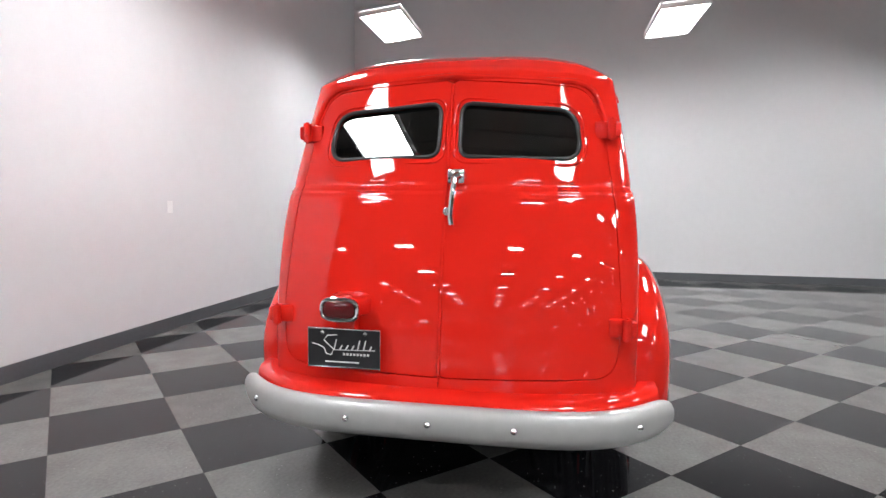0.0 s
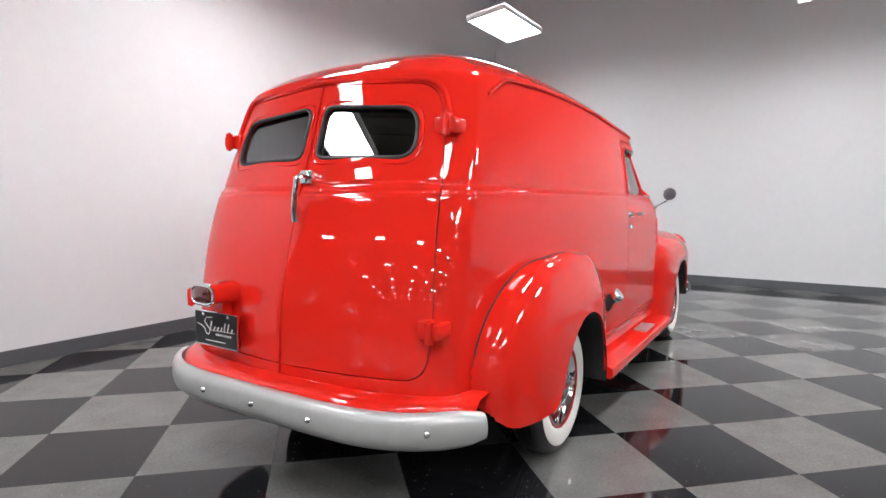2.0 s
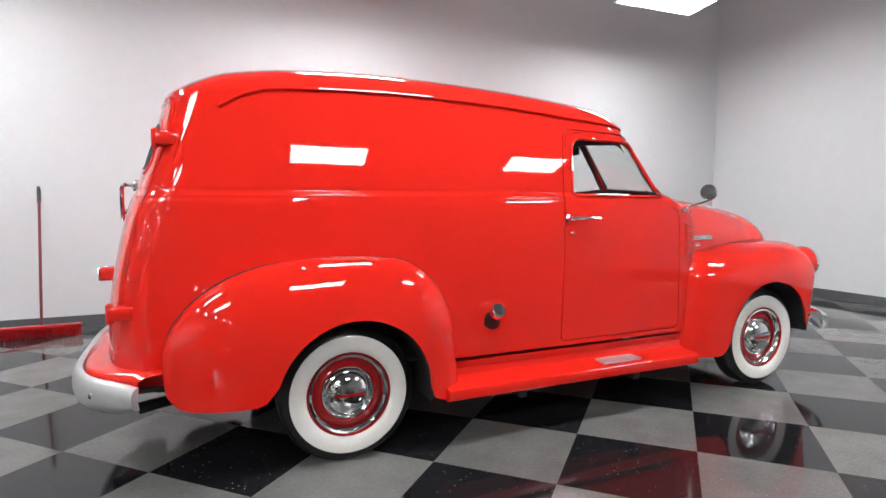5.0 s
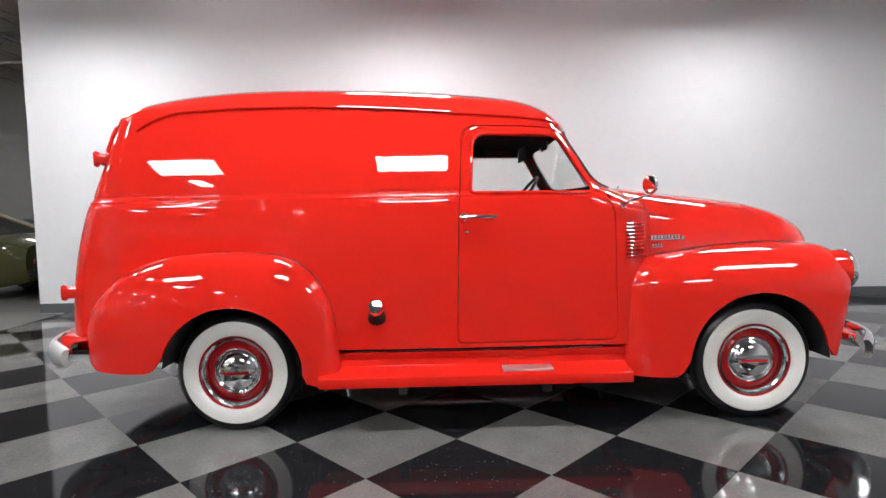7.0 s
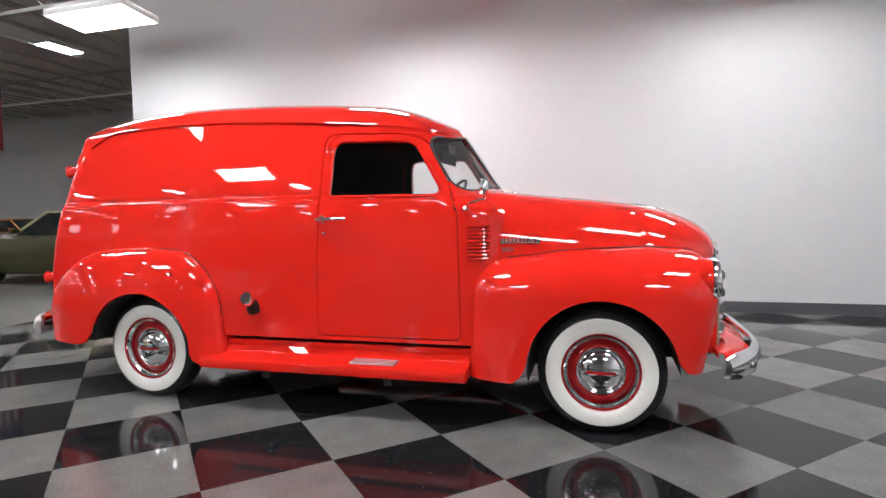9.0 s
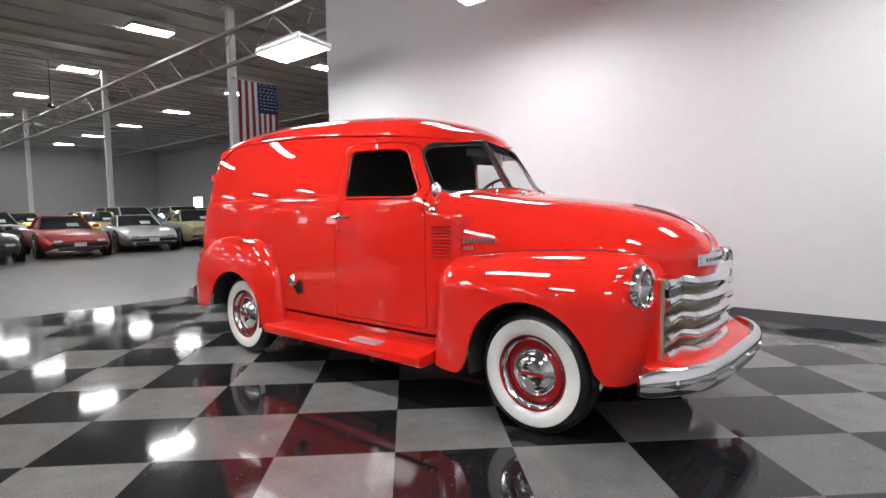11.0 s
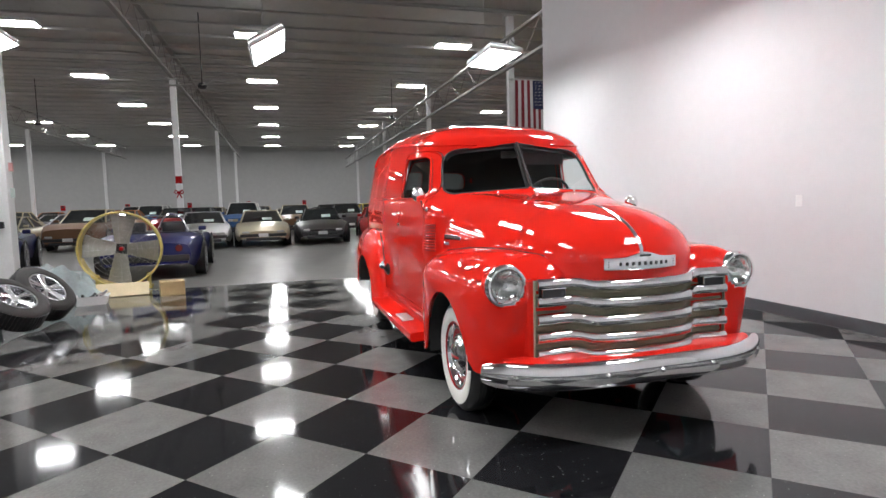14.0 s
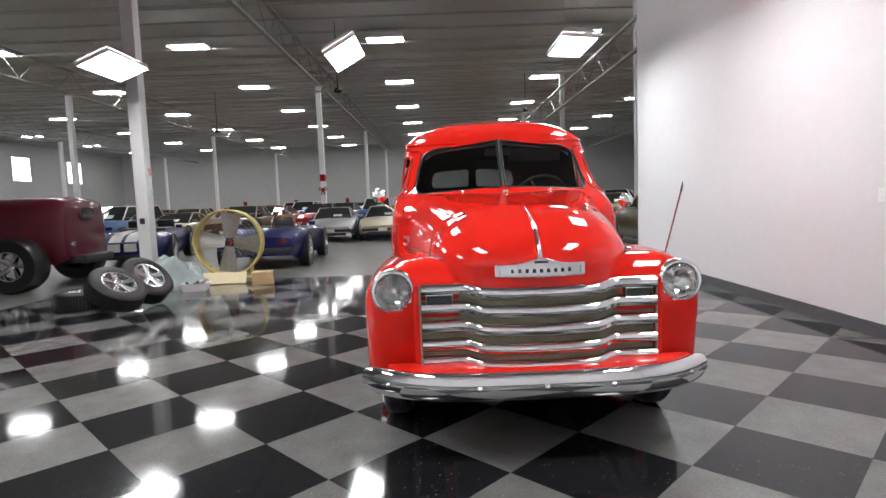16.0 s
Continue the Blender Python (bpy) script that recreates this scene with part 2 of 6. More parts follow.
def rounded(corners, n=8):
    """A closed outline from (x, y, radius) corners."""
    out = []
    m = len(corners)
    for k in range(m):
        p, c, q = (Vector(corners[(k + j) % m][:2]) for j in (-1, 0, 1))
        r = corners[k][2]
        a, b = (p - c).normalized(), (q - c).normalized()
        ang = a.angle(b)
        d = min(r / max(math.tan(ang / 2), 1e-3), (p - c).length * 0.49, (q - c).length * 0.49)
        s, e = c + a * d, c + b * d
        for j in range(n + 1):
            t = j / n
            out.append((1 - t) ** 2 * s + 2 * t * (1 - t) * c + t * t * e)
    return out


def inside(p, poly):
    x, y = p
    c = False
    for (x0, y0), (x1, y1) in zip(poly, poly[1:] + poly[:1]):
        if (y0 > y) != (y1 > y) and x < (x1 - x0) * (y - y0) / (y1 - y0) + x0:
            c = not c
    return c


def nearest(p, poly):
    p = Vector(p)
    best = None
    for a, b in zip(poly, poly[1:] + poly[:1]):
        a, b = Vector(a), Vector(b)
        d = b - a
        t = max(0.0, min(1.0, (p - a).dot(d) / max(d.length_squared, 1e-12)))
        q = a + t * d
        if best is None or (q - p).length < best[0]:
            best = ((q - p).length, q)
    return best[1]


def solid(ob, thick, offset=-1.0, inner=None):
    s = ob.modifiers.new("thickness", "SOLIDIFY")
    s.thickness, s.offset = thick, offset
    if inner:
        ob.data.materials.append(inner)
        s.material_offset = 1
    return ob


# ---- the large structure; the room stands one degree askew to the van ----
ROOM = pose(0, 0, 0, 0, 0, -0.96)
X_FRONT, Y_SIDE, X_EDGE, Y_EDGE, DECK_Z = 5.55, 3.22, -5.2, -6.6, 8.9
HALL = (-70.0, X_FRONT, -42.0, 26.0)


def structure(name, bm, material, label, category, smooth=False):
    ob = link_mesh(name, bm, material, smooth)
    ob.matrix_basis = ROOM
    return tagged(ob, label, category, kind="structure")


floor_hall = structure("floor_hall", box(HALL[0], X_FRONT, HALL[2], HALL[3], -0.25, -0.012), CONCRETE, "sealed grey concrete floor of the hall with soft reflections", "floor")
floor = structure("floor", box(X_EDGE, X_FRONT, Y_EDGE, Y_SIDE, -0.0119, -0.003), SLAB, "black and grey checkered vinyl tile floor, waxed and reflecting", "floor")
bm = box(X_EDGE - 0.32, X_FRONT, Y_SIDE, Y_SIDE + 0.16, -0.01, DECK_Z)
wall_side = structure("wall_side", bm, WALL, "tall plain white painted display wall", "wall")
wall_front = structure("wall_front", box(X_FRONT, X_FRONT + 0.16, HALL[2], HALL[3], -0.01, DECK_Z), WALL, "tall plain white painted wall closing the display corner", "wall")
structure("wall_far", box(HALL[0] - 0.2, HALL[0], HALL[2], HALL[3], -0.2, DECK_Z), HALL_WALL, "far grey painted wall of the hall", "wall")
structure("wall_right", box(HALL[0], X_FRONT, HALL[3], HALL[3] + 0.2, -0.2, DECK_Z), HALL_WALL, "grey painted long wall of the hall", "wall")
structure("wall_left", box(HALL[0], X_FRONT, HALL[2] - 0.2, HALL[2], -0.2, DECK_Z), HALL_WALL, "grey painted long wall of the hall with high windows", "wall")
structure("ceiling", box(HALL[0], X_FRONT, HALL[2], HALL[3], DECK_Z, DECK_Z + 0.2), DECK, "grey painted metal roof deck of the hall", "ceiling")


def base_strip(x0, x1, y0, y1, name):
    bm = bmesh.new()
    add_box(bm, x0, x1, y0, y1, 0.0, 0.125, 0.004)
    return structure(name, bm, BASE, "dark grey vinyl cove base along the wall foot", "baseboard")


base_strip(X_EDGE - 0.32, X_FRONT - 0.014, Y_SIDE - 0.013, Y_SIDE, "baseboard")
base_strip(X_FRONT - 0.013, X_FRONT, -7.0, Y_SIDE - 0.0005, "baseboard")


# hanging lamps over the display floor
def hanging_lamp(x, y, z, tilt, turn=0.0):
    th = thing("hanging_lamp", ROOM @ pose(x, y, z, tilt, 0, turn), "white rectangular fluorescent panel lamp hung on wires, switched on", "ceiling lamp", "hanging panel lamps")
    L, W = 0.60, 0.285
    bm = bmesh.new()
    rows = []
    for s, h in ((1.0, 0.0), (1.0, 0.012), (0.97, 0.03), (0.80, 0.085), (0.5, 0.09)):
        rows.append([(-L * s, -W * s, h), (L * s, -W * s, h), (L * s, W * s, h), (-L * s, W * s, h)])
    v = grid_faces(bm, rows, True)
    bm.faces.new(v[-1])
    bmesh.ops.recalc_face_normals(bm, faces=bm.faces)
    part("housing", bm, LAMP_BODY, th, "", False)
    bm = bmesh.new()
    for a in (-W, W - 0.014):
        add_box(bm, -L, L, a, a + 0.014, -0.066, -0.001)
    for a in (-L, L - 0.014):
        add_box(bm, a, a + 0.014, -W + 0.0145, W - 0.0145, -0.066, -0.001)
    part("rim", bm, LAMP_BODY, th, "", False)
    part("diffuser", box(-L + 0.016, L - 0.016, -W + 0.016, W - 0.016, -0.034, -0.012), GLOW_NEAR, th, "glowing white diffuser", False)
    inv = (ROOM @ pose(x, y, z, tilt, 0, turn)).inverted()
    for k, sx in enumerate((-0.45, 0.45)):
        a = Vector((sx, 0, 0.09))
        b = inv @ (ROOM @ Vector((x + sx, y, DECK_Z)))
        part("wire", tube([a, b], 0.004, 5), STEEL, th)
    return th


for x in (3.12, -0.66, -4.52):
    for y, z, tilt in ((1.80, 3.77, -5 if x < -2 else -7), (-1.93, 3.66 if x > 2 else 3.77, -4 if x > 2 else (16 if x > -2 else 30)), (-5.70, 3.71, 22)):
        hanging_lamp(x, y, z, tilt)


# ceiling lamps of the hall, one copied over the grid
def hall_lamp(m):
    th = thing("hall_lamp", m, "white high-bay panel lamp under the roof deck, switched on", "ceiling lamp", "hall panel lamps")
    part("housing", box(-0.36, 0.36, -0.80, 0.80, 0, 0.14, 0.02), LAMP_BODY, th, "", False)
    part("diffuser", box(-0.33, 0.33, -0.77, 0.77, -0.03, -0.004, 0.008), GLOW_FAR, th, "glowing diffuser", False)
    for y in (-0.6, 0.6):
        part("rod", tube([(0, y, 0.13), (0, y, DECK_Z - 8.3)], 0.008, 5), STEEL, th)
    return th


first = None
for i in range(7):
    for j in range(-4, 3):
        m = ROOM @ pose(-11.43 - 8.7 * i, -2.55 + 8.5 * j, 8.3)
        if first is None:
            first = hall_lamp(m)
        else:
            copy_thing(first, m)


# roof steel: joists across the hall, girders along it
def roof_joist(x):
    th = thing("roof_joist", ROOM @ pose(x, 0, DECK_Z), "grey painted steel roof joist under the deck", "joist", "roof joists")
    y0, y1 = HALL[2] + 0.1, HALL[3] - 0.1
    part("top_chord", box(-0.05, 0.05, y0, y1, -0.08, -0.005), STEEL, th, "", False)
    part("bottom_chord", box(-0.04, 0.04, y0, y1, -0.62, -0.56), STEEL, th, "", False)
    return th


joist = roof_joist(X_FRONT - 1.0)
for k in range(1, 41):
    copy_thing(joist, ROOM @ pose(X_FRONT - 1.0 - 1.8 * k, 0, DECK_Z))


def girder(y, x1=X_FRONT - 0.1, zb=7.35, zt=8.67):
    th = thing("girder", ROOM @ pose(0, y, 0), "grey painted steel truss girder carrying the roof joists", "girder", "roof girders")
    bm = bmesh.new()
    x0 = HALL[0] + 0.1
    add_box(bm, x0, x1, -0.08, 0.08, zt - 0.12, zt - 0.03)
    part("top_chord", bm, GIRDER_STEEL, th, "", False)
    part("bottom_chord", box(x0, x1, -0.08, 0.08, zb + 0.03, zb + 0.12), GIRDER_STEEL, th, "", False)
    k = 0
    x = x0
    while x < x1 - 1.3:
        a, b = (zb + 0.12, zt - 0.12) if k % 2 else (zt - 0.12, zb + 0.12)
        part("web_bar", tube([(x, 0, a), (x + 1.25, 0, b)], 0.020, 5), GIRDER_STEEL, th, "", False)
        x += 1.25
        k += 1
    return th


for y in (-6.45, -19.2, -32.0, 19.0):
    girder(y)
girder(6.5, -4.0, 6.12, 7.35)


def column(x, y, side=0.24, wrap=False, top=7.35):
    th = thing("column", ROOM @ pose(x, y, 0), "white painted square steel column" + (" with red ribbon wrapped round it" if wrap else ""), "column", "hall columns")
    s = side / 2
    part("shaft", box(-s, s, -s, s, -0.012, top, 0.012), COLUMN, th, "", False)
    part("base_plate", box(-s - 0.08, s + 0.08, -s - 0.08, s + 0.08, -0.012, 0.02, 0.004), STEEL, th, "", False)
    part("top_plate", box(-s - 0.08, s + 0.08, -s - 0.08, s + 0.08, top - 0.05, top - 0.001, 0.004), STEEL, th, "", False)
    if wrap:
        e = s + 0.004
        part("ribbon", box(-e, e, -e, e, 2.50, 2.85, 0.012), RED_WHEEL, th, "red ribbon band", False)
        bm = bmesh.new()
        for sg in (-1, 1):
            add_tube(bm, [(e + 0.02, 0, 2.10), (e + 0.05, sg * 0.16, 2.19), (e + 0.05, sg * 0.2, 2.10), (e + 0.04, sg * 0.14, 2.02), (e + 0.02, 0, 2.10)], 0.035, 6)
            add_tube(bm, [(e + 0.02, 0, 2.08), (e + 0.04, sg * 0.1, 1.82)], 0.03, 6)
        part("bow", bm, RED_WHEEL, th, "red ribbon bow")
    return th


column(-6.15, -6.22, 0.24)
column(-24.5, -6.45, 0.26, True)
for x in (-43.0, -61.0):
    column(x, -6.45)
for x in (-15.6, -28.0, -43.0, -61.0):
    column(x, 6.80, top=DECK_Z - 0.63)
for x in (-24.5, -43.0, -61.0):
    column(x, -19.2)
    column(x, -32.0)


# flag hanging beside its column
def flag():
    th = thing("flag", ROOM @ pose(-15.42, 6.92, 0, 0, 0, 90), "large striped flag with blue starred canton hung upright", "flag")
    w, top, h = 1.54, 5.84, 2.55
    red, white, blue = mat("flag_red", (0.22, 0.02, 0.03), 0.8), mat("flag_white", (0.62, 0.60, 0.60), 0.8), mat("flag_blue", (0.014, 0.018, 0.065), 0.8)
    for k in range(13):
        x0, x1 = w * k / 13, w * (k + 1) / 13
        zt = top if k < 6 else top - 0.42 * h
        rows = []
        for j in range(13):
            z = zt - (zt - top + h) * j / 12
            rows.append([(x, 0.05 * math.sin(5 * x + 0.4 * z) * (0.3 + (top - z) / h), z) for x in np.linspace(x0, x1, 3)])
        bm = bmesh.new()
        grid_faces(bm, rows)
        solid(part("stripe", bm, white if k % 2 else red, th), 0.006)
    x0 = w * 6 / 13
    rows = []
    for j in range(9):
        z = top - 0.42 * h * j / 8
        rows.append([(x, 0.05 * math.sin(5 * x + 0.4 * z) * (0.3 + (top - z) / h), z) for x in np.linspace(x0, w, 9)])
    bm = bmesh.new()
    grid_faces(bm, rows)
    solid(part("canton", bm, blue, th, "dark blue canton"), 0.006)
    bm = bmesh.new()
    for r in range(8):
        for c in range(5):
            x, z = x0 + 0.09 + c * 0.15 + 0.04 * (r % 2), top - 0.08 - r * 0.12
            if x < w - 0.04:
                for s in (-1, 1):
                    add_cyl(bm, (x, -0.05 + s * 0.035, z), (x, -0.05 + s * 0.06, z), 0.015, n=5)
    part("stars", bm, white, th, "white stars", False)
    part("bar", cyl((-0.25, 0, top + 0.02), (w + 0.05, 0, top + 0.02), 0.02), STEEL, th)
    part("bracket", box(-0.16, -0.11, -0.02, 0.17, top - 0.02, top + 0.06), STEEL, th, "", False)


flag()


# wall plates
def wall_plate(x, z, w=0.075, h=0.118):
    th = thing("outlet_plate", ROOM @ pose(x, Y_SIDE, z), "white outlet cover plate on the white wall", "outlet", "wall outlets")
    part("plate", box(-w / 2, w / 2, -0.007, -0.0005, -h / 2, h / 2, 0.003), LAMP_BODY, th, "", False)
    part("socket", box(-0.018, 0.018, -0.010, -0.0071, 0.01, 0.04, 0.002), COLUMN, th, "", False)
    part("socket", box(-0.018, 0.018, -0.010, -0.0071, -0.04, -0.01, 0.002), COLUMN, th, "", False)


wall_plate(0.25, 1.21)


# ---- the van: x ahead, y to its left, axles at x = -1.473 and 1.473 ----
van = thing("panel_van", pose(0, 0, 0, 0, 0, -0.25), "glossy red vintage panel van with whitewall tyres and chrome trim", "van")

BELT = 1.315


def bead(z):
    """The pressed waist line: a raised rib over a step, below which the panels stand proud."""
    step = 0.009 / (1 + math.exp((z - BELT + 0.012) / 0.005)) * math.exp(-((BELT - z) / 0.35) ** 2 if z < BELT else 0.0)
    return step + 0.0055 * math.exp(-((z - BELT) / 0.008) ** 2) - 0.0025 * math.exp(-((z - BELT - 0.026) / 0.008) ** 2)


W_Z = fair((0.44, 0.80, 1.15, 1.50, 1.86), (0.834, 0.834, 0.819, 0.773, 0.706), 4)
XR_Z = fair((0.44, 0.80, 1.15, 1.50, 1.86), (-2.556, -2.552, -2.480, -2.370, -2.259), 4)
XF_Z = curve((0.44, 1.20, 1.30, 1.38, 1.55, 1.74, 1.85), (1.05, 1.05, 0.93, 0.790, 0.672, 0.545, 0.470))
SH_X = fair((-2.5, -1.7, -0.9, -0.1, 0.6), (1.768, 1.834, 1.838, 1.783, 1.728), 4)
RIDGE = fair((-2.2, -1.6, -0.9, -0.2, 0.42), (1.908, 2.006, 2.010, 1.971, 1.880), 4)
RR, NR, RF, NF, CROWN = 0.207, 2.6, 0.37, 3.0, 0.018
F0, EH, TA = 26.0, 0.62, 0.055


def vee(z):
    """How far the split windscreen and the cowl below it sweep back to their sides."""
    return 0.03 + 0.065 * min(1.0, max(0.0, (z - 1.18) / 0.16))


def taper(x):
    """The body narrows a little towards its tail."""
    return 1 - TA * max(0.0, (-0.25 - x) / 1.75) ** 2


def half_width(x, z):
    w, xr, xf = W_Z(z) + bead(z), XR_Z(z) - bead(z), XF_Z(z)
    if x < xr + CROWN + RR:
        t = min(1.0, (xr + CROWN + RR - x) / RR)
        return w * taper(x) * max(0.0, 1 - t**NR) ** (1 / NR)
    v = vee(z)
    if x > xf - RF - v:
        lo, hi = 0.0, 1.0
        for _ in range(22):
            k = (lo + hi) / 2
            if xf - RF - v * k + RF * (1 - k**NF) ** (1 / NF) > x:
                lo = k
            else:
                hi = k
        return w * lo
    return w * taper(x)


def rear_x(y, z):
    w, xr = W_Z(z) + bead(z), XR_Z(z) - bead(z)
    x = xr
    for _ in range(4):
        k = min(1.0, abs(y) / (w * taper(x)))
        x = xr + CROWN * k * k + RR - RR * max(0.0, 1 - k**NR) ** (1 / NR)
    return x


def front_x(y, z):
    w, xf = W_Z(z), XF_Z(z)
    k = min(1.0, abs(y) / w)
    return xf - RF - vee(z) * k + RF * max(0.0, 1 - k**NF) ** (1 / NF)


SIDE_N = 130


def plan(u, z):
    """A point of the plan outline at height z: u in 0..1 rear centre to corner, 1..2 along the side, 2..3 front corner to centre. Right half, y negative."""
    w, xr, xf = W_Z(z) + bead(z), XR_Z(z) - bead(z), XF_Z(z)
    if u < 1:
        a = u * math.pi / 2
        k = math.sin(a) ** (2 / NR)
        x = xr + CROWN * k * k + RR - RR * math.cos(a) ** (2 / NR)
        return x, -w * taper(x) * k
    if u <= 2:
        xr += CROWN + RR
        x = xr + (u - 1) * (xf - RF - vee(z) - xr)
        return x, -w * taper(x)
    a = (3 - u) * math.pi / 2
    k = math.sin(a) ** (2 / NF)
    return xf - RF - vee(z) * k + RF * math.cos(a) ** (2 / NF), -w * k


def even_corner(n, e):
    """Parameters that step evenly along a rounded corner."""
    a = np.linspace(0, math.pi / 2, 600)
    x, y = np.cos(a) ** (2 / e) * 0.5, np.sin(a) ** (2 / e) * 0.85
    s = np.r_[0, np.cumsum(np.hypot(np.diff(x), np.diff(y)))]
    return np.interp(np.linspace(0, s[-1], n), s, a) / (math.pi / 2)


US = list(even_corner(46, NR))[:-1] + list(1 + np.linspace(0, 1, SIDE_N))[:-1] + list(3 - even_corner(44, NF)[::-1])
ZL = sorted(set(np.round(np.r_[np.linspace(0, 1, 58), (BELT - 0.45) / 1.355 + np.linspace(-0.02, 0.045, 16)], 4)))
PHI = np.linspace(0, math.pi / 2, 26)[1:]


def body_point(u, s):
    x, y = plan(u, 1.78)
    zs = SH_X(x)
    if u < 1:
        zs += 0.034 * max(0.0, 1 - (y / 0.62) ** 2)
    elif u > 2:
        zs += 0.060 * max(0.0, 1 - (y / plan(2.0, 1.78)[1]) ** 2) ** 0.6
    z = 0.45 + (zs - 0.45) * s
    x, y = plan(u, z)
    return Vector((x, y, z))


def roof_point(u, ph):
    b = body_point(u, 1.0)
    r = Vector((min(max(b.x, -1.75), 0.05), 0, 0))
    f0 = radians(F0)
    f = f0 + (math.pi / 2 - f0) * ph / (math.pi / 2)
    h = (max(0.0, math.cos(f)) / math.cos(f0)) ** EH
    x, y = r.x + (b.x - r.x) * h, b.y * h
    lift = (math.sin(f) - math.sin(f0)) / (1 - math.sin(f0))
    return Vector((x, y, b.z + (RIDGE(x) - b.z) * lift))


rows = [[body_point(u, s) for u in US] for s in ZL] + [[roof_point(u, p) for u in US] for p in PHI]
bm = bmesh.new()
grid_faces(bm, rows)
shell = bm

# outlines: (x, z) on the sides, (y, z) on the ends
DOOR = rounded([(-0.215, 0.475, 0.03), (0.700, 0.475, 0.05), (0.690, 1.22, 0.25), (0.600, 1.40, 0.3), (0.430, 1.695, 0.10), (-0.165, 1.715, 0.09), (-0.195, 1.2, 0.4)])
DOOR_WIN = rounded([(-0.125, 1.325, 0.03), (0.595, 1.315, 0.04), (0.395, 1.650, 0.10), (-0.105, 1.665, 0.09)])
REAR_WIN = rounded([(-0.044, 1.458, 0.05), (-0.530, 1.446, 0.07), (-0.508, 1.650, 0.10), (-0.042, 1.685, 0.05)])
REAR_DOOR = rounded([(-0.001, 0.588, 0.002), (-0.676, 0.602, 0.10), (-0.692, 0.85, 0.3), (-0.668, 1.25, 0.3), (-0.622, 1.59, 0.2), (-0.560, 1.752, 0.13), (-0.001, 1.788, 0.002)])
SHIELD = rounded([(-0.016, 1.380, 0.01), (-0.652, 1.342, 0.06), (-0.592, 1.684, 0.17), (-0.016, 1.738, 0.01)])


def cut(bm, poly, key, put, keep, gap=0.0):
    """Splits off the faces inside an outline of the surface; the border follows the outline. keep: those faces make a mesh of their own."""
    poly = [tuple(p) for p in poly]
    near = [f for f in bm.faces if all(key(v) is not None for v in f.verts)]
    ins = [f for f in near if inside(tuple(key_c(f, key)), poly)]
    s = set(ins)
    border = {v for f in ins for v in f.verts if any(g not in s for g in v.link_faces)}
    for v in border:
        q = nearest(key(v), poly)
        v.co = put(q)
    taken = None
    if keep:
        taken = bmesh.new()
        idx = {}
        for f in ins:
            for v in f.verts:
                if v not in idx:
                    co = v.co.copy()
                    idx[v] = taken.verts.new(co)
            taken.faces.new([idx[v] for v in f.verts])
        if gap:
            c = sum((Vector(p) for p in poly), Vector((0, 0))) / len(poly)
            for v in border:
                k = Vector(nearest(key(v), poly))
                d = (c - k).normalized() * gap
                idx[v].co = put(k + d)
    bmesh.ops.delete(bm, geom=ins, context="FACES")
    return taken


def key_c(f, key):
    ks = [key(v) for v in f.verts]
    return (sum(k[0] for k in ks) / len(ks), sum(k[1] for k in ks) / len(ks))


def side_key(v):
    return (v.co.x, v.co.z) if v.co.y < -0.45 and -1.9 < v.co.x < 0.86 and v.co.z < 1.80 else None


def side_put(q):
    return Vector((q[0], -half_width(q[0], q[1]), q[1]))


def rear_key(v):
    return (v.co.y, v.co.z) if v.co.x < -2.0 and v.co.z < 1.83 else None


def rear_put(q):
    return Vector((rear_x(q[0], q[1]), q[0], q[1]))


def front_key(v):
    return (v.co.y, v.co.z) if v.co.x > 0.25 and v.co.y > -0.72 and 1.30 < v.co.z < 1.79 else None


def front_put(q):
    return Vector((front_x(q[0], q[1]), q[0], q[1]))


door_bm = cut(shell, DOOR, side_key, side_put, True, 0.006)
cut(door_bm, DOOR_WIN, side_key, side_put, False)
rear_bm = cut(shell, REAR_DOOR, rear_key, rear_put, True, 0.005)
cut(rear_bm, REAR_WIN, rear_key, rear_put, False)
cut(shell, SHIELD, front_key, front_put, False)
# the wheel house opens the body side behind the rear wheel
bmesh.ops.delete(shell, geom=[f for f in shell.faces if f.calc_center_median().y < -0.6 and math.hypot(f.calc_center_median().x + 1.455, f.calc_center_median().z - 0.345) < 0.43], context="FACES")


def mirrored(bm, both=False):
    """The left half from the right; both: the two halves joined along the middle."""
    b = bm.copy()
    if both:
        geo = bmesh.ops.duplicate(b, geom=b.verts[:] + b.edges[:] + b.faces[:])["geom"]
        vs = [g for g in geo if isinstance(g, bmesh.types.BMVert)]
        fs = [g for g in geo if isinstance(g, bmesh.types.BMFace)]
        for v in vs:
            v.co.y = -v.co.y
        bmesh.ops.reverse_faces(b, faces=fs)
        bmesh.ops.remove_doubles(b, verts=b.verts, dist=0.0008)
    else:
        for v in b.verts:
            v.co.y = -v.co.y
        bmesh.ops.reverse_faces(b, faces=b.faces)
    return b


def outward(bm, flip=False):
    bmesh.ops.recalc_face_normals(bm, faces=bm.faces)
    f = max(bm.faces, key=lambda g: abs(g.calc_center_median().y) + g.calc_center_median().z * 0.01)
    c = f.calc_center_median()
    if f.normal.y * c.y < 0:
        bmesh.ops.reverse_faces(bm, faces=bm.faces)
    return bm


both = outward(mirrored(shell, True))
inner = both.copy()
body = part("body", both, RED, van, "glossy red steel body shell", True, 60)
solid(body, 0.012)
for v in inner.verts:
    v.co = Vector((v.co.x * 0.985 - 0.005, v.co.y * 0.965, v.co.z - 0.03 if v.co.z > 1.2 else v.co.z))
bmesh.ops.reverse_faces(inner, faces=inner.faces)
part("headliner", inner, LINER, van, "dark grey inner lining", True, 60)


